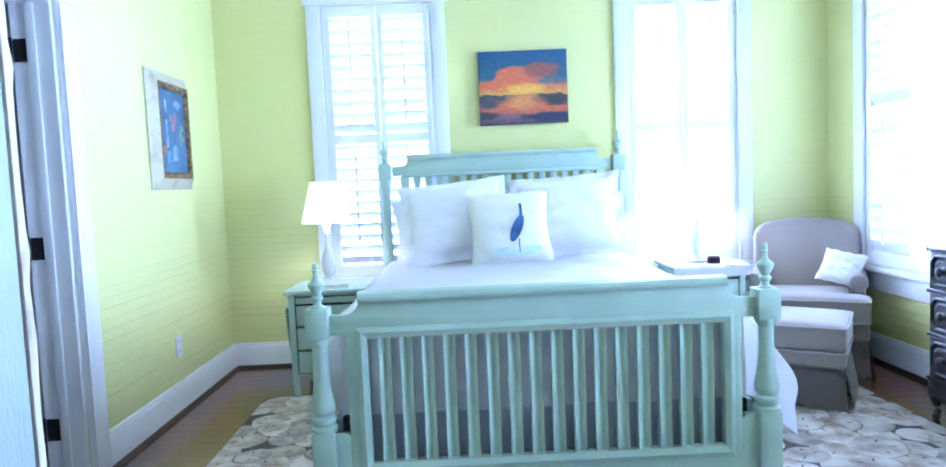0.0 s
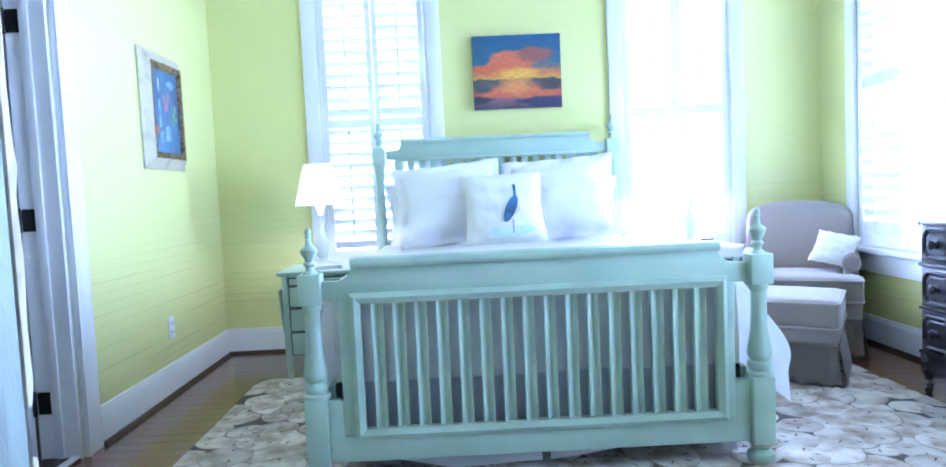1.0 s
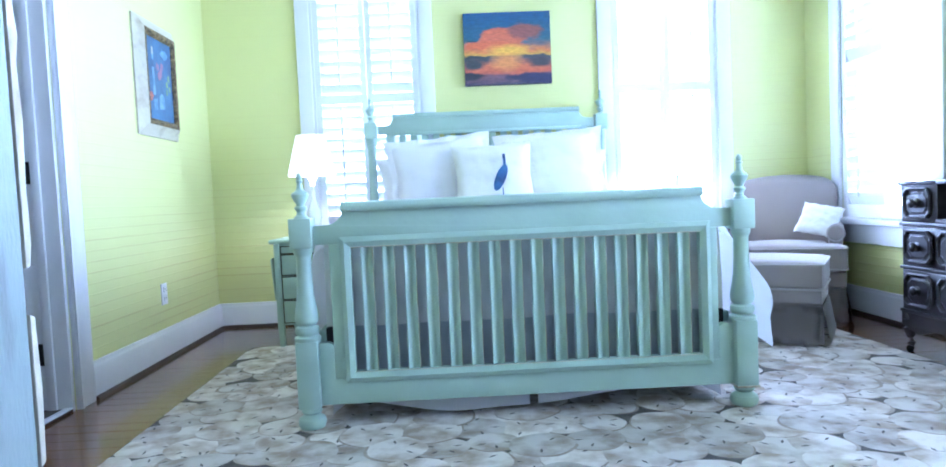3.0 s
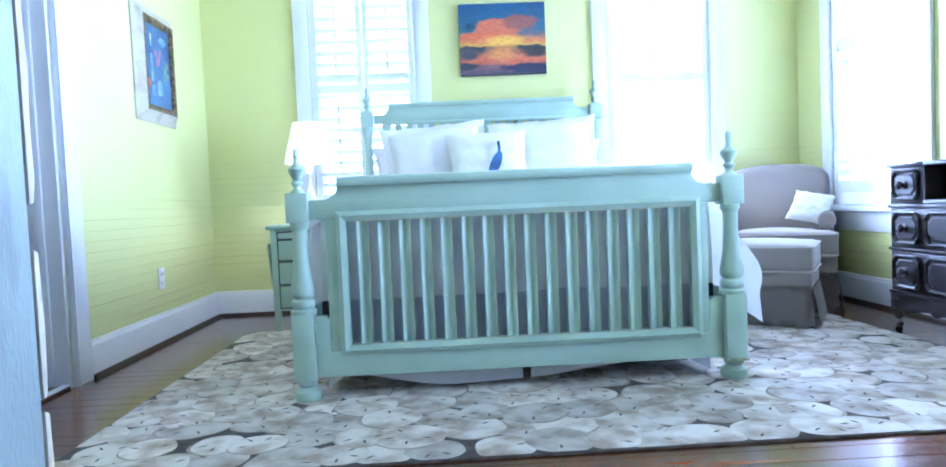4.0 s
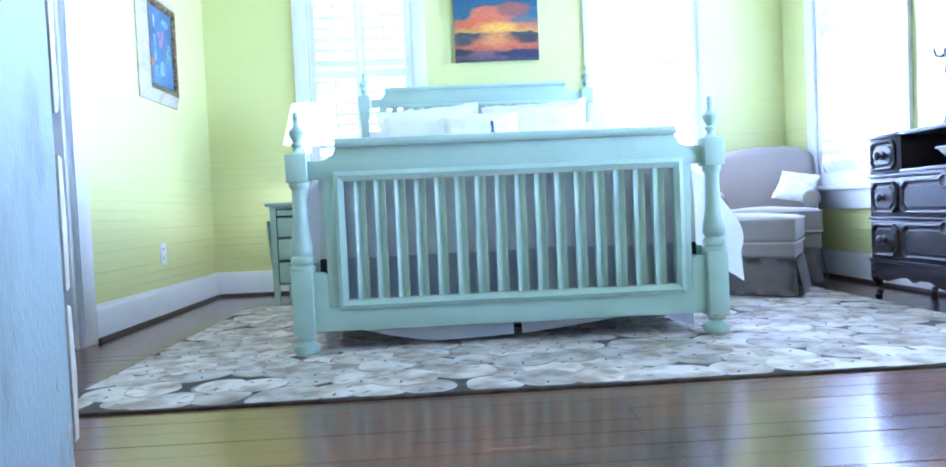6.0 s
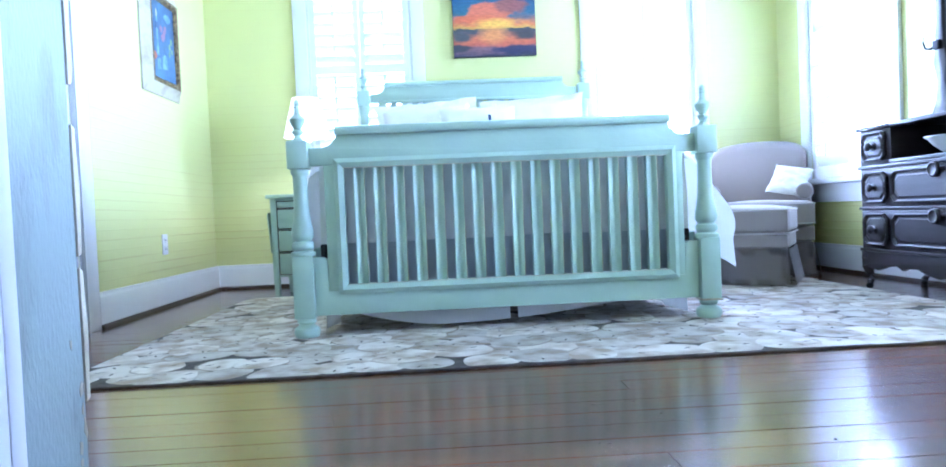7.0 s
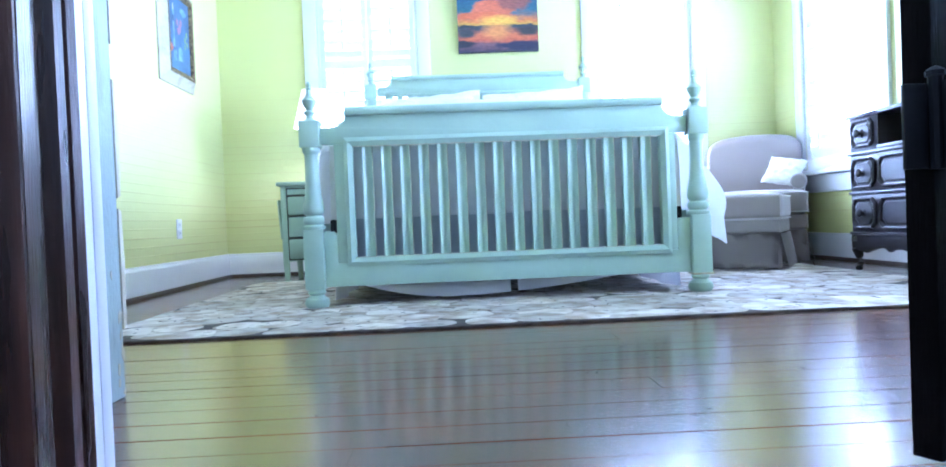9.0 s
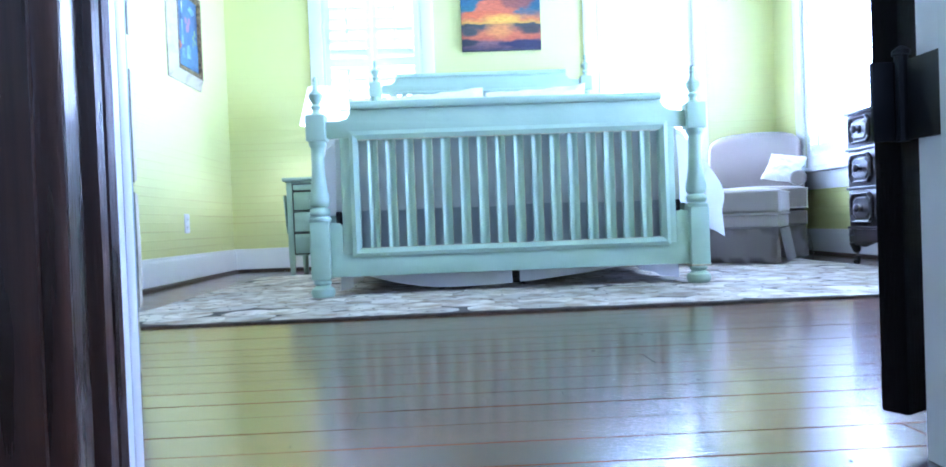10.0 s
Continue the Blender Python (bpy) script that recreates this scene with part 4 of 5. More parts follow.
def night_table(at, label):
    e = thing("nightstand", at, label, "nightstand", "night tables")
    w, d, h = 0.42, 0.40, 0.615
    part("top", box(-w / 2 - 0.02, w / 2 + 0.02, -d / 2 - 0.02, d / 2 + 0.01, h - 0.022, h, 0.006), SAGE, e)
    part("carcass", box(-w / 2 + 0.03, w / 2 - 0.03, -d / 2 + 0.014, d / 2, 0.13, h - 0.023), SAGE, e)
    for sx in (-1, 1):
        for sy in (-1, 1):
            leg = prism([(-0.018, 0.0), (0.008, 0.0), (0.016, 0.12), (0.016, h - 0.023), (-0.018, h - 0.023)] if sx > 0 else [(-0.008, 0.0), (0.018, 0.0), (0.018, h - 0.023), (-0.016, h - 0.023), (-0.016, 0.12)], -0.016, 0.016, 0.002)
            o = part("leg", leg, SAGE, e)
            o.location = (sx * (w / 2 - 0.018), sy * (d / 2 - 0.017), 0)
        part("drop_leaf", prism([(-0.004, 0.29), (0.004, 0.27), (0.020, 0.50), (0.012, 0.51)] if sx > 0 else [(0.004, 0.29), (-0.004, 0.27), (-0.020, 0.50), (-0.012, 0.51)], -0.17, 0.17, 0.002), SAGE, e).location = (sx * (w / 2 + 0.008), 0, 0)
    for z0, z1 in ((0.145, 0.265), (0.280, 0.400), (0.415, 0.525), (0.538, 0.572)):
        dr = part("drawer", box(-w / 2 + 0.042, w / 2 - 0.042, -d / 2 + 0.002, -d / 2 + 0.0135, z0, z1, 0.004), SAGE, e)
        # dark backing that paints in the shade of the gap round each drawer
        part("painted_gap_shade", box(-w / 2 + 0.036, w / 2 - 0.036, -d / 2 + 0.0092, -d / 2 + 0.0138, z0 - 0.006, z1 + 0.006), DARK_WOOD_AND_SHADE, dr, "dark backing painted in for the shade round the drawer")
        if z1 - z0 > 0.06:
            k = part("knob", lathe([(0, 0), (0.007, 0), (0.006, 0.010), (0.012, 0.016), (0.013, 0.022), (0.008, 0.028), (0, 0.029)], 14), SAGE, dr)
            k.matrix_basis = pose(0, -d / 2 + 0.002, (z0 + z1) / 2, 90)
    return e


night_table((-0.905, 3.945, 0), "sage-green painted nightstand with small drawers beside the bed")
night_table((1.36, 4.215, 0), "sage-green painted nightstand on the window side of the bed")


def glare_sheet(at):
    """An added white sheet that imitates window glare on the table's top, its front edge hanging a little."""
    e = thing("glare_sheet", at, "added white sheet imitating window glare on the nightstand top", "cloth")

    def f(u, v):
        x, s = (u - 0.5) * 0.455, v * 0.49
        ripple = 0.0012 * noise.noise((x * 9, s * 9, 3)) + 0.0012
        if s < 0.425:
            return (x, 0.208 - s, 0.001 + ripple)
        return (x, -0.2235 - 0.002 * math.sin(x * 40) * (s - 0.425) / 0.065, 0.001 + ripple - (s - 0.425))
    part("glare_surface", grid_mesh(24, 30, f), WHITE_CLOTH, e, smooth=80)


# whitens the table top in place of the bright window's glare
glare_sheet((1.36, 4.215, 0.615))


def table_lamp(at, r0, r1, z0, z1, label):
    """White tapered shade on a slim white ceramic base. Heights are above the floor."""
    e = thing("table_lamp", at, label, "lamp", "table lamps")
    b = at[2]
    bm = bmesh.new()
    n = 40
    rows = [(r0, z0 - b), (r0 + 0.0, z0 - b + 0.004), (r1, z1 - b - 0.004), (r1, z1 - b), (r1 - 0.003, z1 - b), (r0 - 0.003, z0 - b)]
    rings = [[bm.verts.new((r * math.cos(2 * math.pi * i / n), r * math.sin(2 * math.pi * i / n), z)) for i in range(n)] for r, z in rows]
    for a, c in zip(rings, rings[1:] + rings[:1]):
        for i in range(n):
            bm.faces.new((a[i], a[(i + 1) % n], c[(i + 1) % n], c[i]))
    part("shade", bm, LINEN, e, "white tapered linen shade")
    part("base", lathe([(0, 0), (0.060, 0), (0.062, 0.010), (0.050, 0.018), (0.030, 0.028), (0.022, 0.045), (0.034, 0.075), (0.044, 0.11), (0.040, 0.15), (0.024, 0.19), (0.014, 0.22), (0.012, 0.27), (0, 0.272)], 28), PORCELAIN, e, "white ceramic lamp base")
    part("stem", sweep([(0, 0, 0.27), (0, 0, z1 - b - 0.02)], 0.005, 8), PORCELAIN, e)
    bm = bmesh.new()
    for a in (0, 2 * math.pi / 3, 4 * math.pi / 3):
        sweep([(0, 0, z1 - b - 0.025), ((r1 - 0.002) * math.cos(a), (r1 - 0.002) * math.sin(a), z1 - b - 0.006)], 0.002, 6, bm)
    part("shade_ring", bm, IRON, e)
    part("bulb", lathe([(0, 0.30), (0.012, 0.302), (0.014, 0.325), (0.026, 0.350), (0.030, 0.372), (0.024, 0.394), (0, 0.404)], 16), BULB, e, "lit frosted bulb")
    glow = new("lamp_glow", bpy.data.lights.new("lamp_glow", "POINT"))
    glow.data.energy, glow.data.color, glow.data.shadow_soft_size = 13.0, (1.0, 0.93, 0.84), 0.03
    glow.location = (at[0], at[1], b + 0.43)
    return e


table_lamp((-0.925, 4.00, 0.615), 0.142, 0.084, 0.975, 1.216, "white table lamp with tapered shade on the nightstand")
table_lamp((1.34, 4.20, 0.6185), 0.160, 0.080, 0.998, 1.210, "white table lamp with tapered shade before the bright window")


def book(at, turn):
    e = thing("book", at, "pale blue-grey closed book lying on the nightstand", "book", turn=turn)
    part("cover", box(-0.075, 0.075, -0.055, 0.055, 0, 0.003, 0.001), BOOK, e)
    part("pages", box(-0.072, 0.072, -0.052, 0.052, 0.0032, 0.019), PAGE, e)
    part("cover", box(-0.075, 0.075, -0.055, 0.055, 0.0192, 0.0225, 0.001), BOOK, e)


book((-0.86, 3.82, 0.615), 12)


def alarm_clock(at):
    e = thing("alarm_clock", at, "small dark red alarm clock on the nightstand", "clock", turn=-10)
    part("case", prism([(-0.04, 0), (0.04, 0), (0.036, 0.045), (-0.036, 0.045)], -0.02, 0.02, 0.006), CLOCKRED, e)
    part("face", box(-0.030, 0.030, -0.0225, -0.0205, 0.010, 0.036, 0.001), IRON, e, "dark clock face")


alarm_clock((1.405, 4.09, 0.6185))

# ---- armchair, ottoman and cushion ----


def skirted_base(e, w, d, z_top, pleat=0.06):
    """A kick-pleated skirt round a base: four panels with a box pleat standing open at each corner."""
    for nm, ax, s, half, off in (("front_skirt", "x", -1, w / 2, 0), ("back_skirt", "x", 1, w / 2, d), ("side_skirt", "y", -1, d / 2, -w / 2), ("side_skirt", "y", 1, d / 2, w / 2)):
        def f(u, v, ax=ax, s=s, half=half, off=off):
            t = (u - 0.5) * 2 * (half - 0.004 - 0.012 * v)
            wob = 0.004 * noise.noise((t * 6, v, off * 9)) * v
            out = 0.034 * v + wob
            if ax == "x":
                return (t, off + s * out, z_top - v * (z_top - 0.012))
            return (off + s * out, d / 2 + t, z_top - v * (z_top - 0.012))
        bm = grid_mesh(16, 5, f)
        bmesh.ops.solidify(bm, geom=bm.faces[:], thickness=0.006)
        part(nm, bm, TAUPE, e, smooth=60)
    for sx in (-1, 1):
        for y, sy in ((0.0, -1), (d, 1)):
            # the pleat's inner fold
            x = sx * w / 2
            tri = [(x - sx * 0.03, y - sy * 0.005), (x + sx * 0.004, y + sy * 0.004), (x - sx * 0.005, y - sy * 0.03)]
            bm = bmesh.new()
            lo = [bm.verts.new((a + sx * 0.004, b + sy * 0.004, 0.014)) for a, b in tri]
            hi = [bm.verts.new((a - sx * 0.008, b - sy * 0.008, z_top)) for a, b in tri]
            bm.faces.new(lo)
            bm.faces.new(hi[::-1])
            for i in range(3):
                bm.faces.new((lo[i], lo[(i + 1) % 3], hi[(i + 1) % 3], hi[i]))
            part("corner_pleat", bm, TAUPE, e)


def piping(e, w0, w1, d0, d1, z, r=0.005, c=0.03):
    pts = []
    for cx, cy, a0 in ((w1 - c, d0 + c, -90), (w1 - c, d1 - c, 0), (w0 + c, d1 - c, 90), (w0 + c, d0 + c, 180)):
        for k in range(5):
            a = radians(a0 + 22.5 * k)
            pts.append((cx + c * math.cos(a), cy + c * math.sin(a), z))
    part("piping", sweep(pts, r, 6, closed=True), PIPING, e, "corded piping along the cushion edge")


def soft_block(x0, x1, y0, y1, z0, z1, r, crown=0.0, n=14):
    """A stuffed block with round edges and a slightly crowned top."""
    bm = box(x0, x1, y0, y1, z0, z1)
    bmesh.ops.subdivide_edges(bm, edges=bm.edges[:], cuts=n, use_grid_fill=True)
    c = Vector(((x0 + x1) / 2, (y0 + y1) / 2, (z0 + z1) / 2))
    hx, hy, hz = (x1 - x0) / 2, (y1 - y0) / 2, (z1 - z0) / 2
    for v in bm.verts:
        p = v.co - c
        q = Vector((max(-hx + r, min(hx - r, p.x)), max(-hy + r, min(hy - r, p.y)), max(-hz + r, min(hz - r, p.z))))
        d = p - q
        if d.length > 1e-6:
            p = q + d.normalized() * r
        if p.z > 0:
            p.z += crown * (1 - (p.x / hx) ** 2) * (1 - (p.y / hy) ** 2)
        v.co = c + p
    return bm


def ottoman():
    e = thing("ottoman", (0, 0, 0), "taupe upholstered ottoman with pleated skirt on the rug", "ottoman")
    w, d = 0.60, 0.46
    e.matrix_world = pose(1.660, 3.105, 0.006, 0, 0, -33) @ pose(-w / 2, 0, 0)
    skirted_base(e, w, d, 0.195)
    part("base_band", soft_block(-w / 2, w / 2, 0.0, d, 0.196, 0.275, 0.015, n=6), TAUPE, e)
    part("cushion", soft_block(-w / 2 - 0.006, w / 2 + 0.006, -0.006, d + 0.006, 0.276, 0.410, 0.024, 0.022), TAUPE, e)
    piping(e, -w / 2 - 0.006, w / 2 + 0.006, -0.006, d + 0.006, 0.398)
    piping(e, -w / 2 - 0.006, w / 2 + 0.006, -0.006, d + 0.006, 0.277)


ottoman()


def armchair():
    """A club chair: T-shaped seat cushion before rolled arms, a broad arched back, a pleated skirt."""
    e = thing("armchair", (1.796, 3.772, 0), "taupe upholstered armchair with arched back and pleated skirt", "armchair", turn=-28)
    w, d, arm_y = 0.66, 0.58, 0.19
    skirted_base(e, w - 0.01, d, 0.20)
    part("base_band", soft_block(-w / 2, w / 2, 0, d, 0.201, 0.300, 0.018, n=8), TAUPE, e)
    # seat cushion: a plank between the arms whose front spreads before them
    seat = soft_block(-w / 2 + 0.09, w / 2 - 0.09, -0.03, d - 0.10, 0.301, 0.440, 0.024, 0.022)
    part("seat_cushion", seat, TAUPE, e)
    part("seat_front", soft_block(-w / 2 - 0.004, w / 2 + 0.004, -0.034, arm_y - 0.012, 0.3005, 0.442, 0.026, 0.016), TAUPE, e)
    piping(e, -w / 2 - 0.004, w / 2 + 0.004, -0.034, arm_y - 0.012, 0.428)
    piping(e, -w / 2 - 0.004, w / 2 + 0.004, -0.034, arm_y - 0.012, 0.312)
    for s in (-1, 1):
        cx = s * (w / 2 - 0.048)
        arm = part("arm", soft_block(cx - 0.036, cx + 0.036, arm_y, d - 0.06, 0.296, 0.505, 0.016, n=10), TAUPE, e)
        r = 0.050
        bm = sweep([(cx, arm_y - 0.010, 0.502), (cx, arm_y - 0.002, 0.502), (cx, arm_y + 0.012, 0.502), (cx, d - 0.08, 0.525)], [0.040, 0.047, r, r], 22)
        part("arm_roll", bm, TAUPE, arm)
        part("piping", sweep([(cx + 0.047 * math.cos(a), arm_y - 0.004, 0.502 + 0.047 * math.sin(a)) for a in [i * math.pi / 12 for i in range(24)]], 0.004, 6, closed=True), PIPING, arm, "corded piping on the arm front")

    def back_face(side):
        def g(u, v):
            a = (u - 0.5) * 2
            bend = 0.055 * a * a
            top = 0.862 - 0.040 * a * a - 0.055 * abs(a) ** 9
            z = 0.30 + (top - 0.30) * v
            rim = min(1.0, (1 - v) / 0.09, (1 - abs(a)) / 0.07)
            t = 0.062 * math.sin(max(0, rim) * math.pi / 2) ** 0.6
            puff = 0.018 * (1 - a * a) * math.sin(math.pi * min(1, v * 1.1)) if side < 0 else 0.0
            y = d - 0.055 - bend + 0.075 * v + (t if side > 0 else -t - puff)
            return (a * (w / 2 - 0.024), y, z)
        return g
    bm = grid_mesh(44, 28, back_face(-1))
    tmp = grid_mesh(44, 28, back_face(1))
    me = bpy.data.meshes.new("tmp")
    tmp.to_mesh(me)
    tmp.free()
    bm.from_mesh(me)
    bpy.data.meshes.remove(me)
    bmesh.ops.remove_doubles(bm, verts=bm.verts, dist=0.002)
    part("backrest", bm, TAUPE, e, smooth=70)
    return e


armchair()
cush = pillow("chair_cushion", (2.00, 3.865, 0.415), -22, -22, 20, 0.235, 0.225, 0.085, 0.006, 21, CUSHION, "small white square cushion leaning in the armchair", "cushion")
cx = Vector((0.15, -0.14, -0.04)).normalized()
cz = Vector((0.19, 0.05, 0.19))
cz = (cz - cz.dot(cx) * cx).normalized()
cy = cz.cross(cx)
cush.matrix_world = Matrix.Translation((2.112, 3.945, 0.578)) @ Matrix((cx, cy, cz)).transposed().to_4x4()

# ---- dresser with mirror ----


def octagon_panel(y0, y1, z0, z1, c):
    return [(y0 + c, z0), (y1 - c, z0), (y1, z0 + c), (y1, z1 - c), (y1 - c, z1), (y0 + c, z1), (y0, z1 - c), (y0, z0 + c)]


def raised_panel(e, y0, y1, z0, z1, c):
    """A raised panel with cut corners and a moulded rim, proud of the front (which faces -x at x = 0)."""
    outer = octagon_panel(y0, y1, z0, z1, c)
    bm = bmesh.new()
    def ring(k, x):
        return [bm.verts.new((x, y + (k if y < (y0 + y1) / 2 else -k), z + (k if z < (z0 + z1) / 2 else -k))) for y, z in outer]
    rings = [ring(0, -0.0005), ring(0, -0.010), ring(0.005, -0.015), ring(0.010, -0.012), ring(0.014, -0.004), ring(0.020, -0.004), ring(0.027, -0.009)]
    for a, b in zip(rings, rings[1:]):
        for i in range(8):
            bm.faces.new((a[i], a[(i + 1) % 8], b[(i + 1) % 8], b[i]))
    bm.faces.new(rings[-1])
    p = part("raised_panel", bm, EBONY, e, smooth=20)
    return p


def pull_knob(e, y, z):
    k = part("knob", lathe([(0, 0), (0.022, 0), (0.023, 0.004), (0.010, 0.008), (0.009, 0.016), (0.020, 0.022), (0.022, 0.030), (0.014, 0.037), (0, 0.039)], 12), EBONY, e, "turned dark wooden knob")
    k.matrix_basis = pose(-0.009, y, z, 0, -90, 0)


def dresser():
    """Front faces -x. Local y runs along the front from the far end (0) to the near end (negative)."""
    e = thing("dresser", (1.985, 3.005, 0), "dark carved wooden dresser with raised panel drawers and mirror", "dresser")
    n, d = -1.06, 0.325
    part("carcass", box(0.004, d, n, 0.0, 0.185, 0.600, 0.003), EBONY, e)
    part("deck", box(-0.012, d, n + 0.235, -0.235, 0.6005, 0.622, 0.006), EBONY, e)
    part("top_slab", box(-0.014, d, n + 0.241, -0.241, 0.7725, 0.790, 0.004), EBONY, e)
    part("cubby_back", box(d - 0.014, d - 0.002, n + 0.233, -0.233, 0.6225, 0.772), EBONY, e)
    part("mid_rail", box(-0.010, 0.0035, n - 0.002, 0.002, 0.388, 0.402, 0.003), EBONY, e)
    part("bottom_rail", box(-0.010, 0.0035, n - 0.002, 0.002, 0.185, 0.200, 0.003), EBONY, e)
    part("top_rail", box(-0.012, 0.0035, n - 0.002, 0.002, 0.586, 0.602, 0.003), EBONY, e)
    for y0, y1 in ((-0.232, 0.0), (n, n + 0.232)):
        t = part("glove_box", box(0.002, d, y0, y1, 0.603, 0.772, 0.003), EBONY, e)
        part("box_top", box(-0.014, d, y0 - 0.008, y1 + 0.008, 0.7725, 0.790, 0.004), EBONY, t)
        raised_panel(t, y0 + 0.030, y1 - 0.026, 0.622, 0.758, 0.022)
        pull_knob(t, (y0 + y1) / 2, 0.690)
    for z0, z1 in ((0.402, 0.586), (0.200, 0.388)):
        dr = part("drawer", box(-0.004, 0.003, n + 0.012, -0.012, z0 + 0.004, z1 - 0.004, 0.002), EBONY, e)
        ends = ((-0.215, -0.030), (n + 0.030, n + 0.215))
        for y0, y1 in ends:
            p = raised_panel(dr, y0, y1, z0 + 0.018, z1 - 0.018, 0.026)
            p.location.x = -0.004
            pull_knob(dr, (y0 + y1) / 2, (z0 + z1) / 2)
        p = raised_panel(dr, n + 0.245, -0.245, z0 + 0.018, z1 - 0.018, 0.026)
        p.location.x = -0.004
        bm = lathe([(0, 0), (0.034, 0), (0.034, 0.010), (0.026, 0.014), (0.020, 0.010), (0, 0.010)], 20)
        s = part("escutcheon", bm, EBONY, dr, "round carved keyhole boss")
        s.matrix_basis = pose(-0.014, n / 2, z1 - 0.030, 0, -90, 0)
    ap = [(0.0, 0.184), (0.0, 0.120), (-0.05, 0.105), (-0.12, 0.095), (-0.20, 0.118), (-0.26, 0.124), (-0.30, 0.105), (-0.33, 0.118), (-0.40, 0.120), (-0.47, 0.098), (-0.53, 0.088)]
    ap = ap + [(n - y, z) for y, z in reversed(ap[:-1])]
    part("apron", prism(ap, -0.004, 0.016, 0.002, plane="yz"), EBONY, e, "scalloped lower apron")
    part("side_apron", prism([(0.017, 0.184), (0.017, 0.11), (0.10, 0.13), (0.22, 0.13), (d, 0.11), (d, 0.184)], -0.016, 0.0, 0.002), EBONY, e)
    for y in (-0.028, n + 0.028):
        for x in (0.022, d - 0.025):
            leg = part("leg", sweep([(0, 0, 0.184), (-0.012, 0, 0.15), (-0.014, 0, 0.115), (-0.002, 0, 0.07), (0.006, 0, 0.045), (-0.006, 0, 0.026)], [0.026, 0.029, 0.026, 0.018, 0.014, 0.015], 12), EBONY, e)
            leg.location = (x, y, 0)
            part("caster", lathe([(0, 0), (0.012, 0.001), (0.017, 0.010), (0.017, 0.018), (0.010, 0.026), (0, 0.028)], 12), IRON, leg).location = (-0.006, 0, 0)
    # mirror harp: scrolled base, uprights, tilting mirror
    xs = d - 0.05
    for y, s in ((-0.21, 1), (n + 0.21, -1)):
        out = [(0.10, 0.622), (0.10, 0.640), (0.060, 0.665), (0.030, 0.72), (0.020, 0.80), (0.030, 0.86), (0.044, 0.90), (0.034, 0.95), (0.022, 0.98), (0.030, 1.02), (0.020, 1.08), (0.018, 1.60), (0.0, 1.66),
               (-0.018, 1.60), (-0.020, 1.08), (-0.026, 0.98), (-0.040, 0.90), (-0.030, 0.80), (-0.060, 0.70), (-0.085, 0.650), (-0.085, 0.622)]
        part("mirror_upright", prism([(y + s * a, b + 0.168) for a, b in out], xs - 0.013, xs + 0.013, 0.003, plane="yz"), EBONY, e, "scroll-cut dark wood mirror support")
        hook = [(xs - 0.014, y + s * 0.01, 1.153), (xs - 0.03, y + s * 0.035, 1.133), (xs - 0.03, y + s * 0.070, 1.143), (xs - 0.03, y + s * 0.085, 1.178), (xs - 0.03, y + s * 0.080, 1.198)]
        bm = sweep(hook, [0.006, 0.006, 0.005, 0.004, 0.004], 8)
        part("candle_arm", bm, IRON, e, "curled dark metal arm")
        part("clamp", box(xs - 0.035, xs - 0.0135, y - 0.02, y + 0.02, 1.123, 1.168, 0.006), IRON, e)
    part("mirror_base", box(xs - 0.018, xs + 0.018, n + 0.02, -0.02, 0.7905, 0.815, 0.006), EBONY, e)
    m = part("mirror_frame", prism([(n + 0.25, 0.86), (-0.25, 0.86), (-0.25, 1.66), (n / 2 + 0.1, 1.78), (n / 2 - 0.1, 1.78), (n + 0.25, 1.66)], xs - 0.012, xs + 0.010, 0.005, plane="yz"), EBONY, e, "dark wood tilting mirror frame")
    part("mirror_glass", prism([(n + 0.29, 0.90), (-0.29, 0.90), (-0.29, 1.64), (n / 2 + 0.09, 1.74), (n / 2 - 0.09, 1.74), (n + 0.29, 1.64)], xs - 0.016, xs - 0.0122, plane="yz"), MIRROR, m, "silvered mirror glass")


dresser()


def wash_bowl(at):
    e = thing("bowl", at, "white porcelain wash bowl standing on the dresser deck", "bowl")
    part("bowl_body", lathe([(0, 0.0), (0.045, 0.0), (0.048, 0.010), (0.058, 0.016), (0.085, 0.040), (0.105, 0.066), (0.118, 0.074), (0.118, 0.078), (0.100, 0.071), (0.080, 0.045), (0.050, 0.022), (0, 0.018)], 32), PORCELAIN, e)


wash_bowl((2.105, 2.52, 0.6225))

# ---- armoire beside the doorway ----


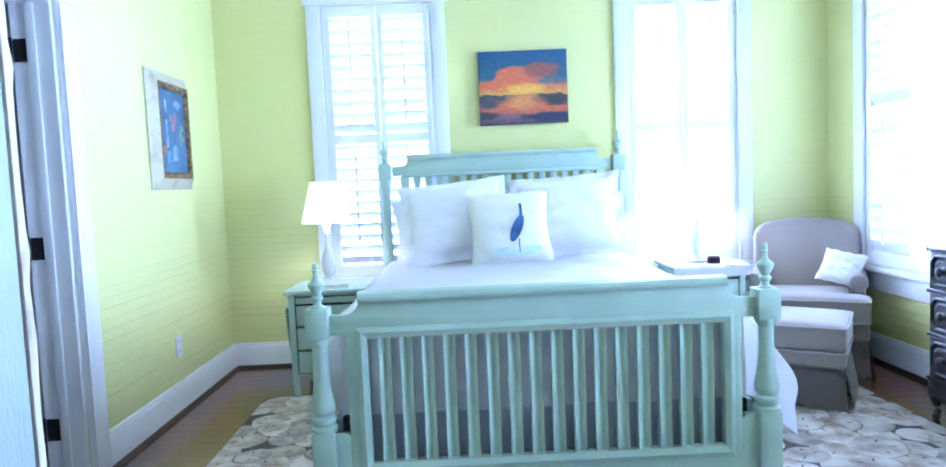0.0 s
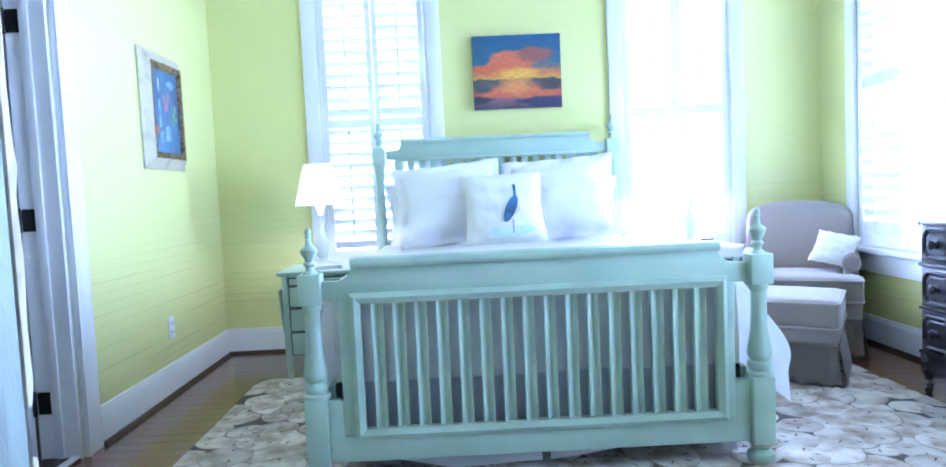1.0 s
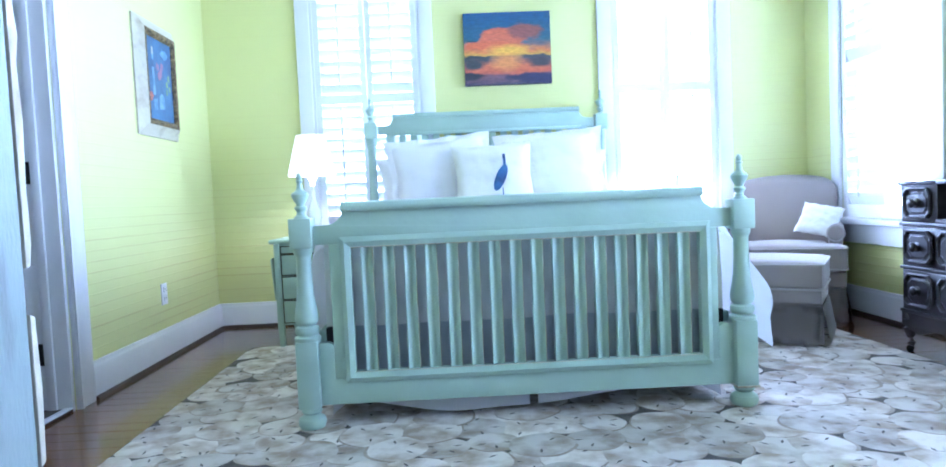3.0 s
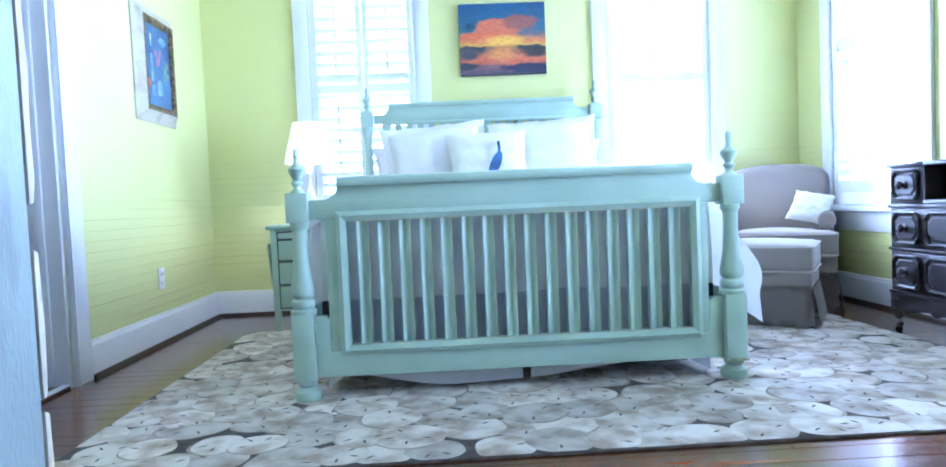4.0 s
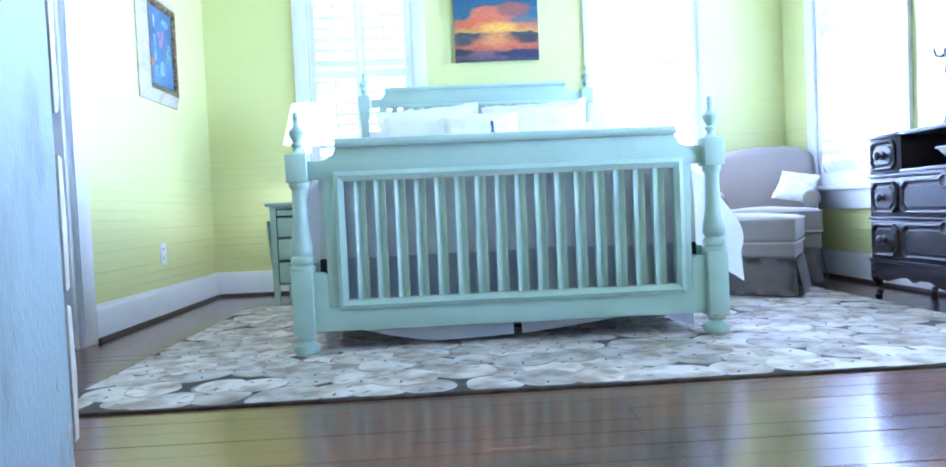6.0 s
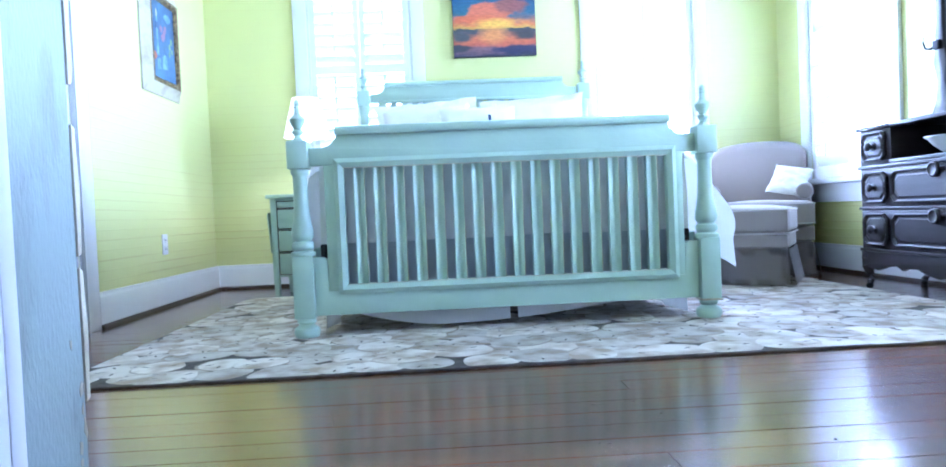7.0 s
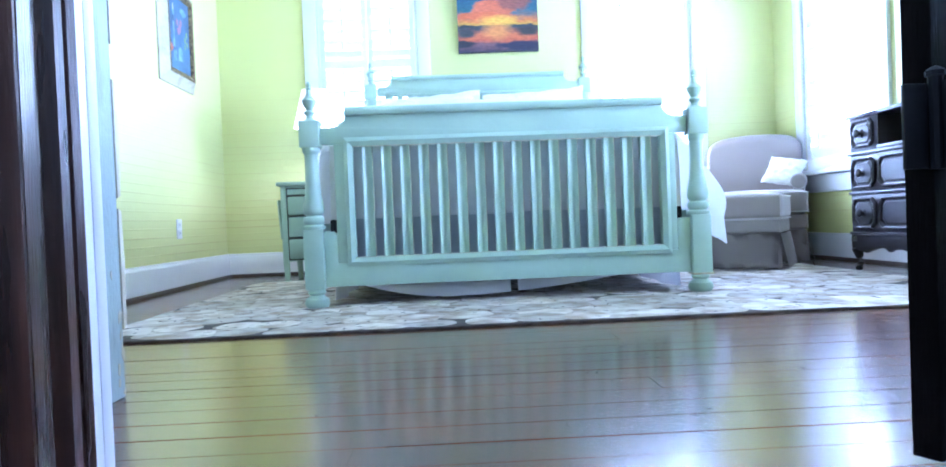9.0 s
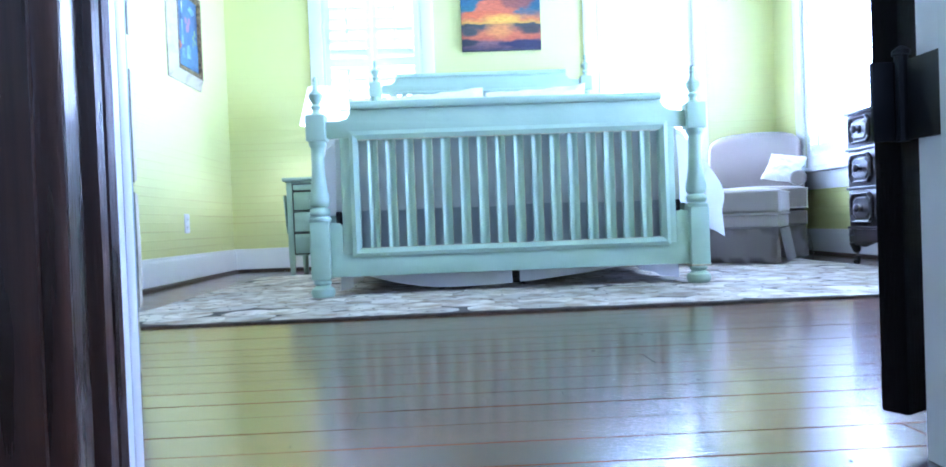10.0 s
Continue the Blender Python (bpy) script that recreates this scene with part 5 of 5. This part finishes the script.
def armoire():
    e = thing("armoire", (-0.764, SOUTH + 0.004, 0), "tall distressed turquoise armoire with worn cream door edges", "armoire")
    w, d, h = 0.86, 0.706, 2.08
    part("side_panel", box(-0.024, 0.0, 0.02, d, 0.0, h, 0.004), TURQ, e)
    part("side_panel", box(-w, -w + 0.024, 0.02, d, 0.0, h, 0.004), TURQ, e)
    part("back_panel", box(-w + 0.025, -0.025, 0.02, 0.035, 0.06, h - 0.01), TURQ, e)
    part("top_board", box(-w - 0.0, 0.0, 0.02, d, h + 0.0005, h + 0.03, 0.006), TURQ, e)
    part("cornice", prism([(d - 0.02, h + 0.031), (d + 0.01, h + 0.031), (d + 0.045, h + 0.07), (d + 0.05, h + 0.09), (d - 0.02, h + 0.09)], -w - 0.03, 0.03, plane="yz"), TURQ, e)
    part("bottom_board", box(-w + 0.025, -0.025, 0.036, d - 0.005, 0.10, 0.125), TURQ, e)
    part("plinth", box(-w + 0.025, -0.025, d - 0.03, d - 0.006, 0.0, 0.0995, 0.002), TURQ, e)
    # chipped lower front corner of the side, bare wood showing
    rnd = random.Random(7)
    for k in range(9):
        cy, cz = d - 0.004 - 0.02 * (k % 3) * rnd.random(), 0.012 + 0.034 * k * rnd.uniform(0.6, 1.0)
        ry, rz = rnd.uniform(0.004, 0.011), rnd.uniform(0.006, 0.018)
        part("paint_chip", prism([(cy - ry * rnd.uniform(0.5, 1.4) * abs(math.cos(a)) * (1 if math.cos(a) > 0 else -0.3), cz + rz * math.sin(a) * rnd.uniform(0.6, 1.2)) for a in [m * math.pi / 4 for m in range(8)]], 0.0003, 0.0010, plane="yz"), RUB, e, "bare wood where the paint chipped off")
    # front frame and overlapping doors, edges rubbed to cream wood
    part("face_rail", box(-w + 0.025, -0.025, d - 0.022, d - 0.001, 0.66, 0.71, 0.002), TURQ, e)
    # dark sheet that paints in the shade between carcass and doors
    part("painted_gap_shade", box(-w + 0.012, -0.010, d + 0.0005, d + 0.0125, 0.13, 2.06), DARK_WOOD_AND_SHADE, e, "dark sheet painted in for the shade behind the doors")
    wob = [(0.0, 0.722), (0.016, 0.724), (0.026, 0.760), (0.022, 0.84), (0.030, 0.95), (0.022, 1.04), (0.034, 1.085), (0.026, 1.12), (0.022, 1.20), (0.024, 1.33), (0.034, 1.36), (0.022, 1.40), (0.020, 1.62), (0.024, 1.85), (0.020, 2.06), (0.0, 2.06)]
    for x0, x1 in ((-w / 2 + 0.002, -0.004), (-w + 0.004, -w / 2 - 0.002)):
        dr = part("door", prism([(d + 0.013 + a * 0.7, b) for a, b in wob], x0, x1, 0.002, plane="yz"), CREAM, e, "turquoise door with edges worn to cream wood")
        part("door_panel", box(x0 + 0.07, x1 - 0.07, d + 0.033, d + 0.041, 0.82, 1.95, 0.004), TURQ, dr)
        part("door_knob", lathe([(0, 0), (0.010, 0), (0.008, 0.012), (0.016, 0.020), (0.014, 0.030), (0, 0.034)], 14), IRON, dr).matrix_basis = pose(x0 + 0.05 if x0 > -w / 2 else x1 - 0.05, d + 0.031, 1.25, -90)
    for z0, z1 in ((0.135, 0.385), (0.405, 0.650)):
        dr = part("drawer", prism([(d + 0.013, z0), (d + 0.026, z0 + 0.006), (d + 0.031, (z0 + z1) / 2), (d + 0.026, z1 - 0.006), (d + 0.013, z1)], -w + 0.004, -0.004, 0.002, plane="yz"), CREAM, e, "drawer front worn to cream wood")
        for x in (-0.22, -w + 0.22):
            part("knob", lathe([(0, 0), (0.010, 0), (0.008, 0.012), (0.017, 0.020), (0.014, 0.030), (0, 0.034)], 14), IRON, dr).matrix_basis = pose(x, d + 0.026, (z0 + z1) / 2, -90)


armoire()

# ---- pictures, outlet ----


def sunset_canvas():
    e = thing("sunset_painting", (0.025, NORTH, 1.546), "unframed canvas painting of an orange sunset over water", "painting")
    part("canvas_block", box(0, 0.579, -0.036, -0.001, 0, 0.474, 0.002), CANVAS, e, "dark painted canvas sides")
    part("painted_face", box(0.001, 0.578, -0.0385, -0.0362, 0.001, 0.473), SUNSET, e)


sunset_canvas()


def framed_picture():
    e = thing("framed_picture", (WEST, 3.455, 1.205), "framed blue painting in a wide cream and gold frame", "picture")
    W, H = 0.50, 0.62

    def frame_side(name, b0, b1, x0, x1, mid, material, label):
        for i in range(4):
            def corner(k, b):
                return ((b, b), (W - b, b), (W - b, H - b), (b, H - b))[k % 4]
            bm = bmesh.new()
            rows = [(b0, 0.001), (b0, x0), ((b0 + b1) / 2, mid), (b1, x1), (b1, 0.001)]
            vs = [(bm.verts.new((x, *corner(i, b))), bm.verts.new((x, *corner(i + 1, b)))) for b, x in rows]
            for (p, q), (r, t) in zip(vs, vs[1:] + vs[:1]):
                bm.faces.new((p, q, t, r))
            bm.faces.new([v[0] for v in vs])
            bm.faces.new([v[1] for v in vs])
            part(name, bm, material, e, label)
    frame_side("outer_frame", 0.0, 0.058, 0.010, 0.046, 0.024, CREAM, "distressed cream wooden frame")
    frame_side("inner_frame", 0.0585, 0.092, 0.046, 0.034, 0.047, FRAME_GOLD, "carved dark gold inner frame")
    part("picture_face", box(0.002, 0.030, 0.0925, W - 0.0925, 0.0925, H - 0.0925), PAINTED_BLUE, e, "dark blue painted scene")

    def dab(name, pts, material, x):
        part(name, prism([(0.094 + 0.312 * a, 0.094 + 0.432 * b) for a, b in pts], 0.0302, 0.0302 + x, plane="yz"), material, e)
    rnd = random.Random(9)
    def blotch(cy, cz, ry, rz, n=12):
        return [(cy + ry * math.cos(i * 2 * math.pi / n) * rnd.uniform(0.75, 1.1), cz + rz * math.sin(i * 2 * math.pi / n) * rnd.uniform(0.75, 1.1)) for i in range(n)]
    dab("painted_tower", [(0.19, 0.30), (0.29, 0.30), (0.27, 0.80), (0.21, 0.80)], PALEBLUE, 0.0006)
    dab("painted_tower_top", [(0.18, 0.64), (0.30, 0.64), (0.30, 0.73), (0.18, 0.73)], PAINTED_BLUE, 0.0010)
    dab("painted_lantern", [(0.21, 0.80), (0.27, 0.80), (0.27, 0.87), (0.24, 0.90), (0.21, 0.87)], CREAM, 0.0008)
    dab("painted_sky", blotch(0.72, 0.85, 0.16, 0.06), PALEBLUE, 0.0006)
    for cy, cz in ((0.42, 0.66), (0.54, 0.60), (0.60, 0.68), (0.48, 0.55)):
        dab("painted_blossom", blotch(cy, cz, 0.07, 0.06), PINK, 0.0006 + 0.0002 * rnd.random())
    for cy, cz in ((0.78, 0.48), (0.86, 0.56), (0.76, 0.38), (0.88, 0.42)):
        dab("painted_leaf", blotch(cy, cz, 0.05, 0.05), LEAF, 0.0006 + 0.0002 * rnd.random())
    dab("painted_roof", blotch(0.10, 0.27, 0.09, 0.06), ORANGE, 0.0006)
    dab("painted_house", [(0.20, 0.10), (0.34, 0.12), (0.34, 0.26), (0.20, 0.24)], PALEBLUE, 0.0005)
    dab("painted_house", [(0.42, 0.13), (0.64, 0.15), (0.64, 0.30), (0.54, 0.34), (0.42, 0.29)], PALEBLUE, 0.0005)


framed_picture()


def outlet():
    e = thing("wall_outlet", (WEST, 3.635, 0.355), "white wall outlet plate above the baseboard", "outlet")
    part("plate", box(0.0005, 0.007, -0.036, 0.036, -0.058, 0.058, 0.003), TRIM, e)
    for z in (-0.024, 0.024):
        s = part("socket", box(0.0072, 0.009, -0.016, 0.016, z - 0.014, z + 0.014, 0.003), TRIM, e)
        for y in (-0.006, 0.006):
            part("slot", box(0.0091, 0.0095, y - 0.0012, y + 0.0012, z - 0.003, z + 0.006), IRON, s)


outlet()

# ---- rug with overlapping shell discs ----


def rug():
    e = thing("rug", (0.345, 2.73, 0), "large rug printed with overlapping pale sand-dollar discs", "rug", turn=0.6)
    W, D = 3.22, 2.12
    part("rug_body", box(-W / 2, W / 2, -D / 2, D / 2, 0.0005, 0.0075, 0.002), RUG_GROUND, e, "dark taupe rug ground and edge")
    rnd = random.Random(12)
    discs, slots, rims = bmesh.new(), bmesh.new(), bmesh.new()
    cells = []
    nx, ny = 21, 14
    for i in range(nx):
        for j in range(ny):
            cells.append((-W / 2 + (i + 0.5 + 0.5 * (j % 2) - 0.25 + rnd.uniform(-0.22, 0.22)) * W / nx, -D / 2 + (j + 0.5 + rnd.uniform(-0.22, 0.22)) * D / ny))
    rnd.shuffle(cells)
    for k, (x, y) in enumerate(cells):
        r = rnd.uniform(0.078, 0.116)
        z = 0.0078 + 0.00001 * k
        ph, n = rnd.uniform(0, 6.28), 30
        pts = []
        for i in range(n):
            a = 2 * math.pi * i / n
            q = r * (1 + 0.05 * math.sin(2 * a + ph) + 0.025 * math.sin(5 * a + 2 * ph))
            pts.append((max(-W / 2 + 0.004, min(W / 2 - 0.004, x + q * math.cos(a))), max(-D / 2 + 0.004, min(D / 2 - 0.004, y + q * math.sin(a)))))
        c = discs.verts.new((max(-W / 2 + 0.02, min(W / 2 - 0.02, x)), max(-D / 2 + 0.02, min(D / 2 - 0.02, y)), z + 0.0006))
        vs = [discs.verts.new((a, b, z)) for a, b in pts]
        for i in range(n):
            if (vs[i].co - vs[(i + 1) % n].co).length > 1e-5:
                discs.faces.new((c, vs[i], vs[(i + 1) % n]))
        if abs(x) < W / 2 - 0.14 and abs(y) < D / 2 - 0.14:
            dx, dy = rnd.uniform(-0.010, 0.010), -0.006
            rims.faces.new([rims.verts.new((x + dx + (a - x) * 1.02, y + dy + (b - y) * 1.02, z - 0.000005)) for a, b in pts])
        for m in range(5):
            a = ph + m * 2 * math.pi / 5
            if rnd.random() < 0.45:
                continue
            px, py = x + r * 0.55 * math.cos(a), y + r * 0.55 * math.sin(a)
            if abs(px) > W / 2 - 0.03 or abs(py) > D / 2 - 0.03:
                continue
            u, v = Vector((math.cos(a), math.sin(a))), Vector((-math.sin(a), math.cos(a)))
            q = [slots.verts.new((px + u.x * s + v.x * t, py + u.y * s + v.y * t, z + 0.0008)) for s, t in ((-0.018, 0), (0, 0.0046), (0.018, 0), (0, -0.0046))]
            slots.faces.new(q)
    tagged(part("shell_print", discs, RUG_DISC, e, "overlapping pale sand-dollar discs", smooth=1), kind="stuff")
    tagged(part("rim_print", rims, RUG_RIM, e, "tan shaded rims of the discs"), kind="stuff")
    tagged(part("slot_print", slots, RUG_GROUND, e, "small dark slots in the discs"), kind="stuff")


rug()

# ---- floor: dark strip boards ----
floor = tagged(part("floor", box(WEST - 0.16, EAST + 0.16, -2.6, NORTH + 0.16, -0.08, -0.012), GAP), "dark stained glossy strip wood floor", "floor", kind="structure")


def floor_boards():
    rnd = random.Random(3)
    step, meshes = 0.088, {}

    def board(x0, x1, y, parent):
        length = round((x1 - x0) * 20) / 20
        key = length
        if key not in meshes:
            bm = bmesh.new()
            h, w = length / 2 - 0.0010, step / 2 - 0.0014
            prism([(-w, -0.012), (w, -0.012), (w, 0), (-w, 0)], -h, h, plane="yz", bm=bm)
            o = part("plank", bm, OAK, parent)
            meshes[key] = o.data
        else:
            o = new("plank", meshes[key])
            o.parent = parent
        o.location = ((x0 + x1) / 2, y, rnd.uniform(-0.0006, 0.0))
    y = 0.13 + step / 2
    while y < NORTH:
        cuts = [WEST]
        while EAST - cuts[-1] > 2.2:
            cuts.append(round((cuts[-1] + rnd.uniform(0.8, 2.0)) * 20) / 20)
        cuts.append(EAST + 0.01)
        if y > SOUTH:
            for a, b in zip(cuts, cuts[1:]):
                board(a, b, y, floor)
        else:
            board(-0.55, 0.5, y, floor)
        y += step
    y = 0.13 - step / 2
    while y > -0.9:
        a = rnd.choice((-0.6, -0.1, 0.3, 0.7))
        board(-1.35, a, y, floor)
        board(a, 1.35, y, floor)
        y -= step
    # dark dirt packed into the joints between the rows
    joints = bmesh.new()
    line = 0.13
    while line < NORTH:
        x0, x1 = (WEST, EAST) if line > SOUTH else (-0.46, 0.45)
        box(x0, x1, line - 0.0015, line + 0.0015, -0.010, -0.0016, bm=joints)
        line += step
    line = 0.13 - step
    while line > -0.9:
        box(-1.35, 1.35, line - 0.0010, line + 0.0010, -0.010, -0.0009, bm=joints)
        line -= step
    tagged(part("joint_dirt", joints, GAP, floor, "dark packed joints"), kind="stuff")
    # small dents and specks
    specks = bmesh.new()
    for k in range(46):
        cx, cy, q = rnd.uniform(-0.7, 1.3), rnd.uniform(-0.1, 1.45), rnd.uniform(0.0012, 0.0034)
        specks.faces.new([specks.verts.new((cx + q * rnd.uniform(0.7, 1.6) * math.cos(a), cy + q * math.sin(a), 0.0004)) for a in [m * math.pi / 4 for m in range(8)]])
    tagged(part("floor_specks", specks, GAP, floor, "small dark dents and specks"), kind="stuff")
    rest = bmesh.new()
    while y > -2.5:
        box(-1.35, 1.35, y - step / 2 + 0.001, y + step / 2 - 0.001, -0.012, -0.0005, bm=rest)
        y -= step
    tagged(part("far_planks", rest, OAK, floor), kind="stuff")


floor_boards()
tagged(part("ground", box(-60, 60, -60, 60, -0.7, -0.6), surface("lawn", (0.07, 0.11, 0.04), (0.04, 0.07, 0.025), 0.9, 2)), "green lawn outside the windows", "ground", kind="structure")
